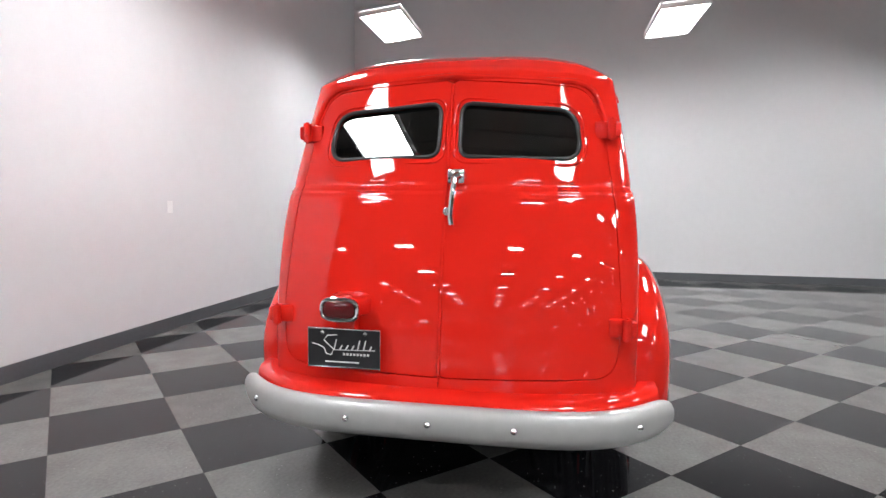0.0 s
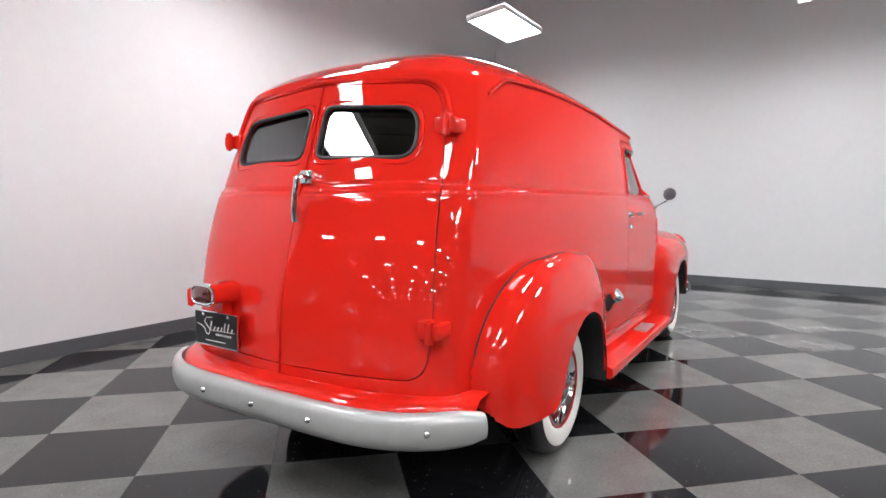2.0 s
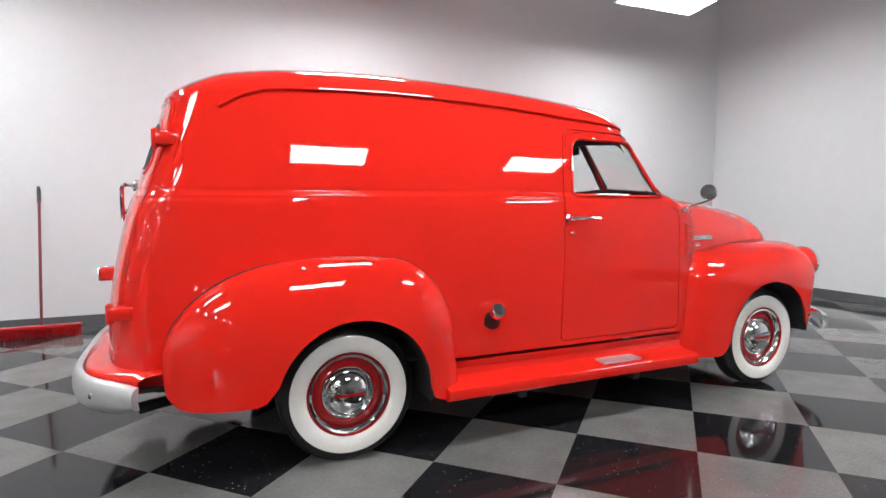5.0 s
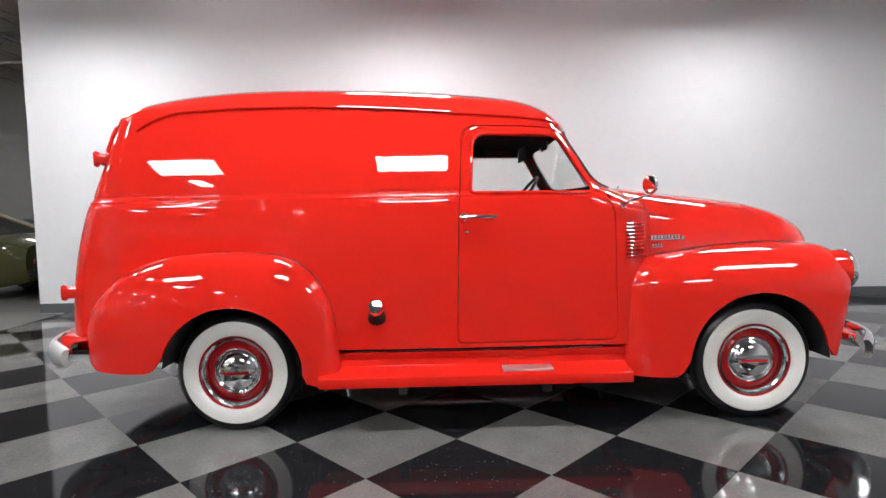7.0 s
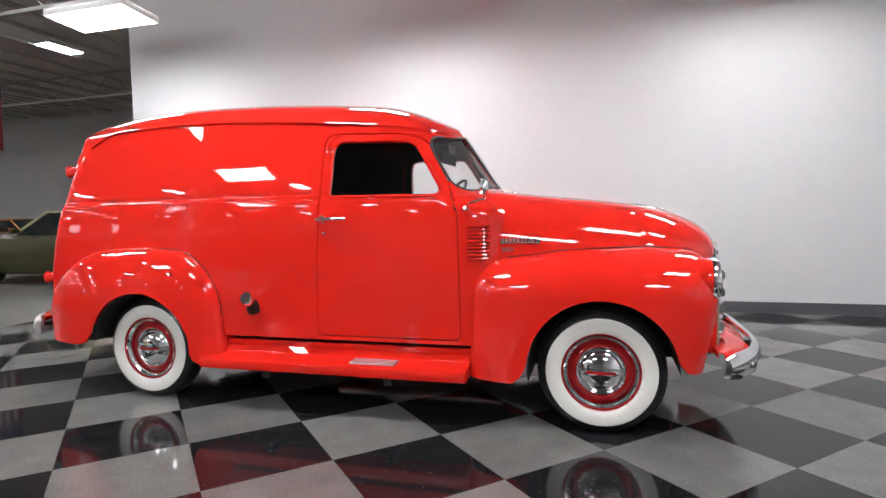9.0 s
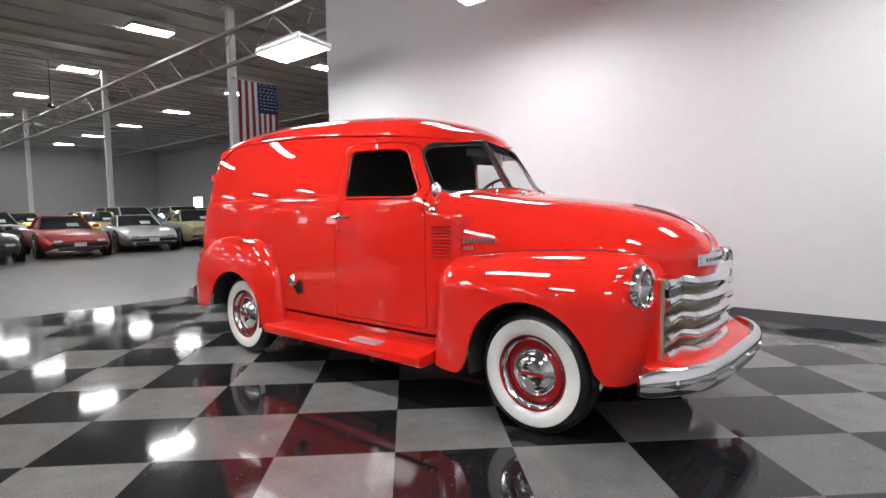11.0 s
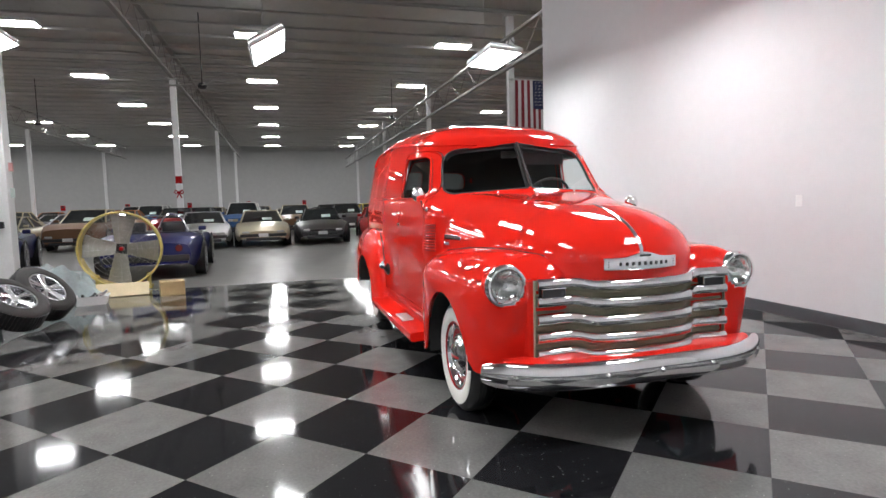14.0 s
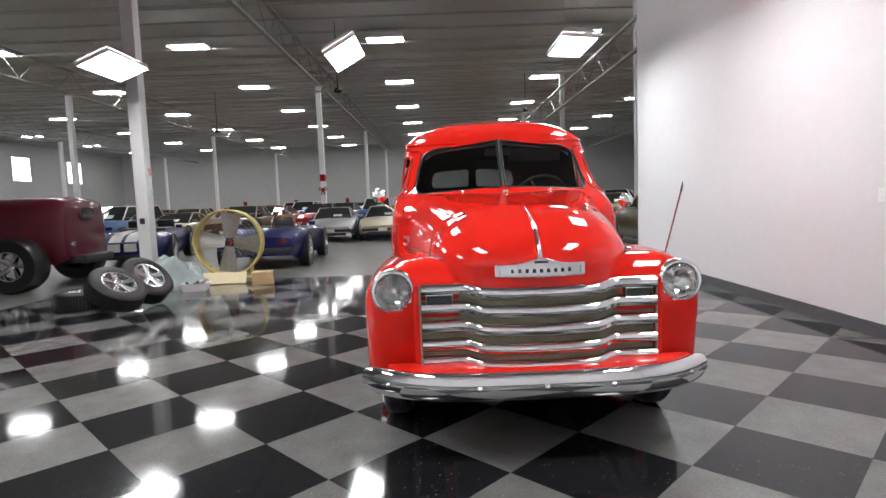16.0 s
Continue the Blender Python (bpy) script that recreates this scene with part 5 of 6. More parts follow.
def car(name, m, label, colour, L=4.5, W=1.80, belt=0.84, roof=1.18, cab=(-1.55, -1.05, -0.25, 0.75), nose=0.62, tail=0.78, open_top=False, stripe=None, top=None, wheel_r=0.33, base=(-1.22, 1.28), round_front=2.6, plate=True, sheet=True, group="parked cars", fender=0.0, sail=0.0):
    """A car with its nose along local x: body, glass, roof, wheels, lamps. cab: rear base, rear top, front top, front base of the glasshouse."""
    th = thing(name, m, label, "car", group)
    bz = curve((-L / 2, -L / 2 + 0.35, cab[0], cab[3], L / 2 - 0.5, L / 2), (tail - 0.12, tail, belt, belt - 0.02, nose + 0.08, nose - 0.10))
    rows = []
    xs = np.r_[-L / 2 + 0.001, np.linspace(-L / 2 + 0.05, L / 2 - 0.05, 30), L / 2 - 0.001]
    for x in xs:
        t = abs(x) / (L / 2)
        w = W / 2 * (1 - max(0.0, (t - 0.55) / 0.45) ** round_front * (0.20 if x > 0 else 0.13))
        f = 1.0 + fender * (math.exp(-((x - base[0]) / 0.35) ** 2) + math.exp(-((x - base[1]) / 0.35) ** 2))
        z = bz(x)
        lo = 0.19 + 0.10 * max(0.0, t - 0.8) / 0.2
        half = [(w * 0.90, lo), (w * 0.97, lo + 0.08), (w * 1.0 * f, lo + (z - lo) * 0.45), (w * 0.985 * f, lo + (z - lo) * 0.72), (w * 0.93 * f, lo + (z - lo) * (0.92 + 0.4 * (f - 1))), (w * 0.80, z * (1 + 0.4 * (f - 1))), (w * 0.4, z + 0.025), (0, z + 0.035)]
        rows.append([(x, -y, h) for y, h in half] + [(x, y, h) for y, h in half[-2::-1]])
    bm = bmesh.new()
    v = grid_faces(bm, rows)
    bm.faces.new(v[0][::-1])
    bm.faces.new(v[-1])
    bmesh.ops.recalc_face_normals(bm, faces=bm.faces)
    body = part("body", bm, colour, th, "", True, 35)
    w = W / 2 * 0.80
    wt = W / 2 * 0.62
    if not open_top:
        bm = bmesh.new()
        r0 = [(cab[0], -w, belt), (cab[3], -w * 0.98, belt - 0.02), (cab[3] + 0.10, 0, belt - 0.01), (cab[3], w * 0.98, belt - 0.02), (cab[0], w, belt), (cab[0] - 0.04, 0, belt)]
        r1 = [(cab[1], -wt, roof - 0.03), (cab[2], -wt, roof - 0.035), (cab[2] + 0.05, 0, roof - 0.02), (cab[2], wt, roof - 0.035), (cab[1], wt, roof - 0.03), (cab[1] - 0.02, 0, roof - 0.02)]
        grid_faces(bm, [r0, r1], True)
        bmesh.ops.recalc_face_normals(bm, faces=bm.faces)
        part("glasshouse", bm, CAR_GLASS, th, "dark glass all round", False)
        bm = bmesh.new()
        r2 = [(p[0] * 0.96 - 0.01, p[1] * 0.86, roof) for p in r1]
        r1b = [(p[0] * 1.01, p[1] * 1.02, p[2] - 0.008) for p in r1]
        v = grid_faces(bm, [r1b, [(p[0], p[1], roof - 0.008) for p in r1], r2], True)
        bm.faces.new(v[-1])
        bmesh.ops.recalc_face_normals(bm, faces=bm.faces)
        part("roof", bm, top or colour, th)
        for k in (0, 1, 3, 4):
            part("pillar", tube([Vector(r0[k]), Vector(r1[k])], 0.028, 6), top or colour, th)
        for s in (-1, 1):
            if sail:
                bm = bmesh.new()
                bm.faces.new([bm.verts.new(p) for p in ((cab[0], s * w * 1.01, belt - 0.01), (cab[0] + sail, s * w * 1.01, belt - 0.01), (cab[1] + sail * 0.45, s * (wt * 1.01 + 0.006), roof - 0.02), (cab[1], s * (wt * 1.01 + 0.006), roof - 0.02))])
                bmesh.ops.recalc_face_normals(bm, faces=bm.faces)
                solid(part("sail_panel", bm, top or colour, th, "vinyl covered rear roof quarter", False), 0.02, 0.0)
            mid = (cab[1] * 0.5 + cab[2] * 0.5) - 0.12
            part("pillar", tube([Vector((mid - 0.08, s * w * 1.0, belt - 0.01)), Vector((mid, s * wt * 1.01, roof - 0.03))], 0.03, 6), top or colour, th)
    else:
        part("cockpit", box(cab[0], cab[3] - 0.1, -w * 0.8, w * 0.8, belt - 0.10, belt + 0.045, 0.03), TRIM, th, "dark open cockpit")
        for y in (-0.36, 0.36):
            part("seat", box(cab[0] + 0.05, cab[0] + 0.22, y - 0.22, y + 0.22, belt, belt + 0.24, 0.06), TRIM, th)
        bm = bmesh.new()
        a, b = (cab[3] - 0.08, belt + 0.03), (cab[3] - 0.30, belt + 0.34)
        grid_faces(bm, [[(a[0] - 0.15 * (abs(y) / w) ** 2, y, a[1]) for y in np.linspace(-w * 0.9, w * 0.9, 9)], [(b[0] - 0.12 * (abs(y) / w) ** 2, y * 0.92, b[1]) for y in np.linspace(-w * 0.9, w * 0.9, 9)]])
        part("windscreen", bm, GLASS, th)
        part("screen_frame", tube([(b[0] - 0.12 * (abs(y) / w) ** 2, y * 0.92, b[1]) for y in np.linspace(-w * 0.9, w * 0.9, 13)], 0.013, 6), CHROME, th)
        part("roll_hoop", tube([(cab[0] + 0.02, 0.50 * math.sin(radians(a)) * 0.5 - 0.36, belt + 0.40 * math.cos(radians(a))) for a in range(-90, 91, 15)], 0.022, 8), CHROME, th)
    if stripe:
        for y in (-0.17, 0.17):
            runs = [[], []]
            for x in np.linspace(-L / 2 + 0.06, L / 2 - 0.06, 30):
                if open_top and cab[0] - 0.05 < x < cab[3] + 0.02:
                    continue
                runs[x > cab[0]].append([(x, y - 0.13, bz(x) + 0.036), (x, y + 0.13, bz(x) + 0.036)])
            runs.append([[(L / 2 + 0.022, y - 0.13, z), (L / 2 + 0.022, y + 0.13, z)] for z in np.linspace(0.40, bz(L / 2 - 0.05), 6)])
            for run in runs:
                bm = bmesh.new()
                grid_faces(bm, run)
                solid(part("stripe", bm, stripe, th, "broad white stripe"), 0.003, 1.0)
    # ends
    part("front_bumper", box(L / 2 - 0.10, L / 2 + 0.02, -W * 0.40, W * 0.40, 0.34, 0.44, 0.02), TRIM if not stripe else colour, th)
    part("air_intake", box(L / 2 - 0.06, L / 2 + 0.012, -W * 0.30, W * 0.30, 0.22, 0.32, 0.02), TRIM, th)
    part("rear_bumper", box(-L / 2 - 0.02, -L / 2 + 0.10, -W * 0.42, W * 0.42, 0.34, 0.46, 0.02), TRIM if not stripe else CHROME, th)
    for s in (-1, 1):
        part("headlamp", box(L / 2 - 0.09, L / 2 + 0.015, min(s * W * 0.24, s * W * 0.36), max(s * W * 0.24, s * W * 0.36), 0.46, 0.53, 0.015), LAMP_CLEAR, th)
        part("tail_lamp", lathe([(0.07, 0), (0.06, 0.02), (0, 0.025)], 14, pose(-L / 2 - 0.001, s * W * 0.32, 0.58, 0, -90)), LENS_RED, th)
        mx = cab[3] - 0.25
        part("side_mirror", box(mx - 0.05, mx + 0.05, min(s * W * 0.44, s * W * 0.53), max(s * W * 0.44, s * W * 0.53), belt + 0.02, belt + 0.11, 0.02), colour, th)
    if plate:
        part("front_plate", box(L / 2 + 0.021, L / 2 + 0.03, -0.15, 0.15, 0.34, 0.45, 0.004), COLUMN, th, "white blank number plate", False)
    if sheet and not open_top:
        u = Vector((cab[2] + 0.05 - cab[3] - 0.10, 0, roof - belt)).normalized()
        c = Vector((cab[3] + 0.08, 0.18, belt + 0.05))
        bm = bmesh.new()
        bm.faces.new([bm.verts.new(c + Vector((0.012, y, 0)) + u * k) for y, k in ((-0.16, 0.02), (0.16, 0.02), (0.16, 0.24), (-0.16, 0.24))])
        solid(part("price_sheet", bm, PAPER, th, "pale price sheet in the windscreen", False), 0.003)
    # wheels
    for x in base:
        for s in (-1, 1):
            fy = W / 2 * (1.0 + fender * 1.0)
            wm = pose(x, s * (fy - 0.10), wheel_r, -90 * s)
            part("arch", lathe([(wheel_r * 1.16, 0.085), (wheel_r * 1.17, 0.103), (wheel_r * 1.05, 0.104), (wheel_r * 0.9, 0.06)], 28, wm), DARK, th)
            t = part("wheel", lathe([(wheel_r * 0.62, -0.10), (wheel_r * 0.9, -0.11), (wheel_r * 0.99, -0.09), (wheel_r, 0), (wheel_r * 0.99, 0.09), (wheel_r * 0.9, 0.112), (wheel_r * 0.64, 0.106), (wheel_r * 0.60, 0.08)], 28, wm), TYRE_BLACK, th, "black tyre")
            rim = part("rim", lathe([(wheel_r * 0.63, 0.085), (wheel_r * 0.64, 0.108), (wheel_r * 0.56, 0.10), (wheel_r * 0.50, 0.05), (0, 0.05)], 28, wm), ALLOY, t, "bright alloy rim")
            bm = bmesh.new()
            for k in range(5):
                a = 2 * math.pi * k / 5
                add_tube(bm, [wm @ Vector((0, 0, 0.075)), wm @ Vector((0.56 * wheel_r * math.cos(a), 0.56 * wheel_r * math.sin(a), 0.088))], 0.035, 5)
            part("spokes", bm, ALLOY, t)
    return th


FLOOR_Z = -0.012
PAINTS = {k: paint(k + "_car_paint", c, me) for k, c, me in (("silver", (0.45, 0.45, 0.46), 0.6), ("gold", (0.42, 0.37, 0.26), 0.5), ("black", (0.012, 0.007, 0.008), 0.0), ("red", (0.38, 0.012, 0.015), 0.0), ("white", (0.68, 0.67, 0.64), 0.0), ("blue", (0.006, 0.009, 0.085), 0.2), ("olive", (0.042, 0.040, 0.007), 0.2), ("maroon", (0.075, 0.003, 0.011), 0.1), ("brown", (0.16, 0.085, 0.045), 0.2), ("yellow", (0.60, 0.46, 0.03), 0.0), ("sky", (0.05, 0.13, 0.32), 0.2), ("orange", (0.45, 0.13, 0.02), 0.0), ("cream", (0.46, 0.40, 0.24), 0.0), ("grey", (0.10, 0.10, 0.105), 0.4))}
COUPE = dict(L=4.48, W=1.80, belt=0.80, roof=1.19, cab=(-1.75, -0.95, -0.20, 0.75), nose=0.60, tail=0.82)
SHARK = dict(L=4.65, W=1.76, belt=0.82, roof=1.20, cab=(-1.15, -0.95, -0.25, 0.45), nose=0.58, tail=0.80, fender=0.07)


def place(x, y, turn=0.0):
    return ROOM @ pose(x, y, FLOOR_Z, 0, 0, turn)


proto = {}
proto["silver"] = car("sports_coupe", place(-16.7, -4.5, 6), "silver wedge-nosed sports coupe parked on concrete", PAINTS["silver"], **COUPE)
proto["gold"] = car("sports_coupe", place(-16.6, -2.55, 3), "pale gold wedge-nosed sports coupe parked on concrete", PAINTS["gold"], **COUPE)
proto["black"] = car("sports_coupe", place(-16.8, -0.45, -2), "near-black sports coupe with a price sheet", PAINTS["black"], **SHARK)
proto["red"] = car("sports_coupe", place(-17.5, 1.95, -5), "bright red sports coupe with swelling wings", PAINTS["red"], **SHARK)
car("sports_coupe", place(-18.3, 4.4, -8), "silver sports coupe with swelling wings", PAINTS["silver"], **SHARK)
proto["white"] = car("sedan", place(-19.2, 6.9, -10), "cream white classic sedan parked on concrete", PAINTS["cream"], L=4.7, W=1.78, belt=0.92, roof=1.36, cab=(-1.5, -1.0, 0.05, 0.75), nose=0.80, tail=0.86)
proto["sky"] = car("wagon", place(-24.0, -3.6, 0), "blue estate car with a white roof", PAINTS["sky"], L=4.8, W=1.85, belt=1.0, roof=1.55, cab=(-2.2, -2.1, 0.2, 0.85), nose=0.92, tail=1.0, top=PAINTS["white"])
proto["brown"] = car("sedan", place(-24.2, -1.2, 0), "brown classic sedan with a tan roof", PAINTS["brown"], L=4.8, W=1.82, belt=0.92, roof=1.38, cab=(-1.5, -1.0, 0.05, 0.75), nose=0.82, tail=0.88, top=PAINTS["gold"])
proto["yellow"] = car("sedan", place(-24.4, 5.0, 0), "bright yellow classic two-door car", PAINTS["yellow"], L=4.6, W=1.8, belt=0.92, roof=1.36, cab=(-1.5, -1.0, 0.0, 0.75), nose=0.8, tail=0.86)
proto["orange"] = car("sedan", place(-24.6, -9.0, 0), "orange classic coupe on concrete", PAINTS["orange"], L=4.6, W=1.8, belt=0.90, roof=1.32, cab=(-1.5, -0.9, 0.0, 0.75), nose=0.8, tail=0.86)
proto["dark"] = car("sedan", place(-24.2, 1.3, 0), "dark grey classic sedan on concrete", PAINTS["grey"], L=4.7, W=1.8, belt=0.92, roof=1.38, cab=(-1.5, -1.0, 0.05, 0.75), nose=0.8, tail=0.86)
proto["bred"] = car("sedan", place(-23.8, -6.5, 0), "red classic saloon with a dark roof", PAINTS["red"], L=4.6, W=1.8, belt=0.92, roof=1.36, cab=(-1.5, -1.0, 0.0, 0.75), nose=0.82, tail=0.86, top=PAINTS["black"])

# nearer ones
car("muscle_car", place(-8.98, 5.18, 180), "olive green muscle car with a tan vinyl roof", PAINTS["olive"], L=4.9, W=1.86, belt=0.97, roof=1.43, cab=(-1.75, -0.80, 0.15, 0.85), nose=0.88, tail=0.95, top=PAINTS["cream"], base=(-1.28, 1.42), sheet=False, plate=False, sail=0.75)
car("roadster", place(-9.8, -8.2, 14), "dark blue open roadster with broad white stripes", PAINTS["blue"], L=3.9, W=1.72, belt=0.82, roof=1.1, cab=(-1.0, -0.9, -0.1, 0.15), nose=0.66, tail=0.78, open_top=True, stripe=PAINTS["white"], fender=0.10, wheel_r=0.34, base=(-1.12, 1.12), plate=False)
car("roadster", place(-8.55, -4.35, 183), "dark blue open roadster with swelling wings", PAINTS["blue"], L=3.9, W=1.72, belt=0.82, roof=1.1, cab=(-1.0, -0.9, -0.1, 0.15), nose=0.66, tail=0.78, open_top=True, fender=0.10, wheel_r=0.34, base=(-1.12, 1.12), plate=False)

# rows of parked cars behind, copies of those above
rnd = random.Random(4)
kinds = ["silver", "black", "red", "white", "sky", "brown", "dark", "bred", "orange", "yellow", "gold", "dark", "black"]
for r, x in enumerate((-18.3, -24.2, -30.5, -37.0, -44.0)):
    y = -26.0
    while y < 22.0:
        if (r == 0 and -7.0 < y < 8.2) or (r == 1 and -9.8 < y < 5.8):
            y += 2.45
            continue
        copy_thing(proto[rnd.choice(kinds)], place(x + rnd.uniform(-0.3, 0.3), y, rnd.uniform(-4, 4)))
        y += rnd.uniform(2.35, 2.6)


# maroon hot rod with fat rear tyres
def hot_rod():
    th = thing("hot_rod", place(-5.50, -8.29, 95), "maroon chopped hot rod with oval rear window and fat tyres", "car")
    bm = bmesh.new()
    rows = []
    for x, w, z0, z1 in ((-2.2, 0.55, 0.55, 1.35), (-2.0, 0.66, 0.45, 1.54), (-0.8, 0.70, 0.42, 1.60), (0.5, 0.74, 0.42, 1.62), (1.05, 0.74, 0.44, 1.61), (1.22, 0.70, 0.50, 1.54), (1.25, 0.60, 0.56, 1.40)):
        half = [(w * 0.94, z0), (w, z0 + 0.12), (w * 1.02, (z0 + z1) / 2), (w * 0.96, z1 - 0.16), (w * 0.86, z1 - 0.04), (w * 0.5, z1), (0, z1 + 0.01)]
        rows.append([(x, -y, z) for y, z in half] + [(x, y, z) for y, z in half[-2::-1]])
    v = grid_faces(bm, rows)
    bm.faces.new(v[0][::-1])
    bm.faces.new(v[-1])
    bmesh.ops.recalc_face_normals(bm, faces=bm.faces)
    part("body", bm, PAINTS["maroon"], th, "", True, 50)
    def oval(x, rx, rz, y0, z0, n=28):
        return [(x, y0 + rx * math.copysign(abs(math.cos(a)) ** 0.8, math.cos(a)), z0 + rz * math.sin(a)) for a in np.linspace(0, 2 * math.pi, n, endpoint=False)]
    bm = bmesh.new()
    v = grid_faces(bm, [oval(1.262, 0.24, 0.11, 0, 1.30), oval(1.266, 0.2, 0.09, 0, 1.30)], True)
    bm.faces.new(v[-1])
    part("rear_window", bm, CAR_GLASS, th, "dark oval window")
    part("window_rim", tube(oval(1.262, 0.25, 0.12, 0, 1.30), 0.014, 6, True, up=(1, 0, 0)), PAINTS["maroon"], th)
    for s in (-1, 1):
        bm = bmesh.new()
        add_lathe(bm, [(0.10, 0), (0.11, 0.012), (0.09, 0.016), (0, 0.017)], 24, pose(-0.15, s * 0.715, 1.30, -90 * s))
        part("porthole", bm, CAR_GLASS, th, "round side porthole")
        part("tail_lamp", lathe([(0.05, 0), (0.045, 0.03), (0.02, 0.045), (0, 0.046)], 16, pose(1.245, s * 0.52, 0.78, 0, 90)), CHROME, th)
        wm = pose(0.55, s * 0.98, 0.47, -90 * s)
        t = part("rear_wheel", lathe([(0.24, -0.2), (0.43, -0.21), (0.465, -0.17), (0.47, 0), (0.465, 0.17), (0.43, 0.21), (0.25, 0.2), (0.24, 0.12)], 40, wm), TYRE_BLACK, th, "very wide black tyre")
        part("rim", lathe([(0.25, 0.16), (0.255, 0.2), (0.235, 0.19), (0.2, 0.08), (0, 0.06)], 32, wm), CHROME, t, "deep chrome rim")
        bm = bmesh.new()
        for k in range(5):
            a = 2 * math.pi * k / 5
            add_tube(bm, [wm @ Vector((0, 0, 0.10)), wm @ Vector((0.225 * math.cos(a), 0.225 * math.sin(a), 0.14))], 0.035, 6)
        part("spokes", bm, CHROME, t)
        wm = pose(-2.3, s * 0.85, 0.35, -90 * s)
        t = part("front_wheel", lathe([(0.2, -0.1), (0.32, -0.11), (0.35, -0.08), (0.35, 0.08), (0.32, 0.11), (0.2, 0.1)], 32, wm), TYRE_BLACK, th)
        part("rim", lathe([(0.2, 0.08), (0.2, 0.1), (0.15, 0.04), (0, 0.04)], 24, wm), CHROME, t)
    part("rear_frame", box(0.9, 1.45, -0.5, 0.5, 0.42, 0.56, 0.02), TRIM, th)
    part("axle", cyl((0.55, -0.9, 0.47), (0.55, 0.9, 0.47), 0.06), TRIM, th)
    part("front_axle", cyl((-2.3, -0.85, 0.35), (-2.3, 0.85, 0.35), 0.04), TRIM, th)


hot_rod()


# ---- clutter at the edge of the display floor ----
def loose_wheel(m, label):
    th = thing("loose_wheel", m, label, "wheel", "loose wheels")
    t = part("tyre", lathe([(0.205, -0.10), (0.23, -0.125), (0.29, -0.128), (0.335, -0.11), (0.352, -0.08), (0.355, 0), (0.352, 0.08), (0.335, 0.11), (0.29, 0.128), (0.23, 0.125), (0.205, 0.10)], 48), mat("dusty_tyre", (0.022, 0.020, 0.019), 0.6, 0, 0, 0.1, 60, 0.3), th, "dusty black tyre")
    bm = bmesh.new()
    for k in range(60):
        a = 2 * math.pi * k / 60
        bmesh.ops.create_cube(bm, size=1, matrix=pose(0.355 * math.cos(a), 0.355 * math.sin(a), 0, 0, 0, math.degrees(a)) @ Matrix.Diagonal((0.006, 0.026, 0.19, 1)))
    part("tread_block", bm, TYRE_BLACK, th, "", False)
    part("rim", lathe([(0.212, 0.085), (0.216, 0.115), (0.20, 0.112), (0.19, 0.02), (0.06, 0.02), (0, 0.02)], 40), ALLOY, th, "silver alloy rim")
    for k in range(5):
        a = 2 * math.pi * k / 5
        bm = bmesh.new()
        for d in (-0.16, 0.16):
            add_tube(bm, [Vector((0.04 * math.cos(a + d), 0.04 * math.sin(a + d), 0.085)), Vector((0.20 * math.cos(a + d * 0.8), 0.20 * math.sin(a + d * 0.8), 0.10))], 0.018, 6)
        part("spoke", bm, ALLOY, th)
    part("hub", lathe([(0.06, 0.05), (0.06, 0.095), (0.04, 0.105), (0, 0.105)], 24), ALLOY, th)
    return th


loose_wheel(ROOM @ pose(-2.70, -5.34, 0.13), "dusty wheel with alloy rim lying flat on the floor")
loose_wheel(ROOM @ pose(-2.36, -4.71, 0.300, -30, 22, 12), "dusty wheel with alloy rim leaning on another")
loose_wheel(ROOM @ pose(-2.88, -4.60, 0.335, -42, 24, 8), "dusty wheel with alloy rim leaning on a tarp heap")


def tarp():
    bm = bmesh.new()
    rows = []
    r = random.Random(3)
    for i in range(25):
        row = []
        for j in range(25):
            u, v = i / 24 * 2 - 1, j / 24 * 2 - 1
            d = max(abs(u), abs(v))
            h = 0.47 * max(0.0, 1 - d**2.2) ** 0.8
            n = noise.noise(Vector((u * 2.3, v * 2.3, 1.7)))
            n2 = noise.noise(Vector((u * 6, v * 6, 4.1)))
            row.append((u * 0.48 + 0.06 * n, v * 0.54 + 0.06 * n2, max(0.004, h * (1 + 0.5 * n) + 0.11 * n2 * (1 - d))))
        rows.append(row)
    grid_faces(bm, rows)
    bmesh.ops.recalc_face_normals(bm, faces=bm.faces)
    ob = solid(link_mesh("tarp", bm, mat("pale_blue_tarp", (0.30, 0.355, 0.355), 0.6, 0, 0, 0.25, 25, 0.15), True, 50), 0.004)
    ob.matrix_basis = ROOM @ pose(-4.42, -4.98, 0.0, 0, 0, 20)
    tagged(ob, "crumpled pale blue-grey tarp heaped on the floor", "tarp")


tarp()


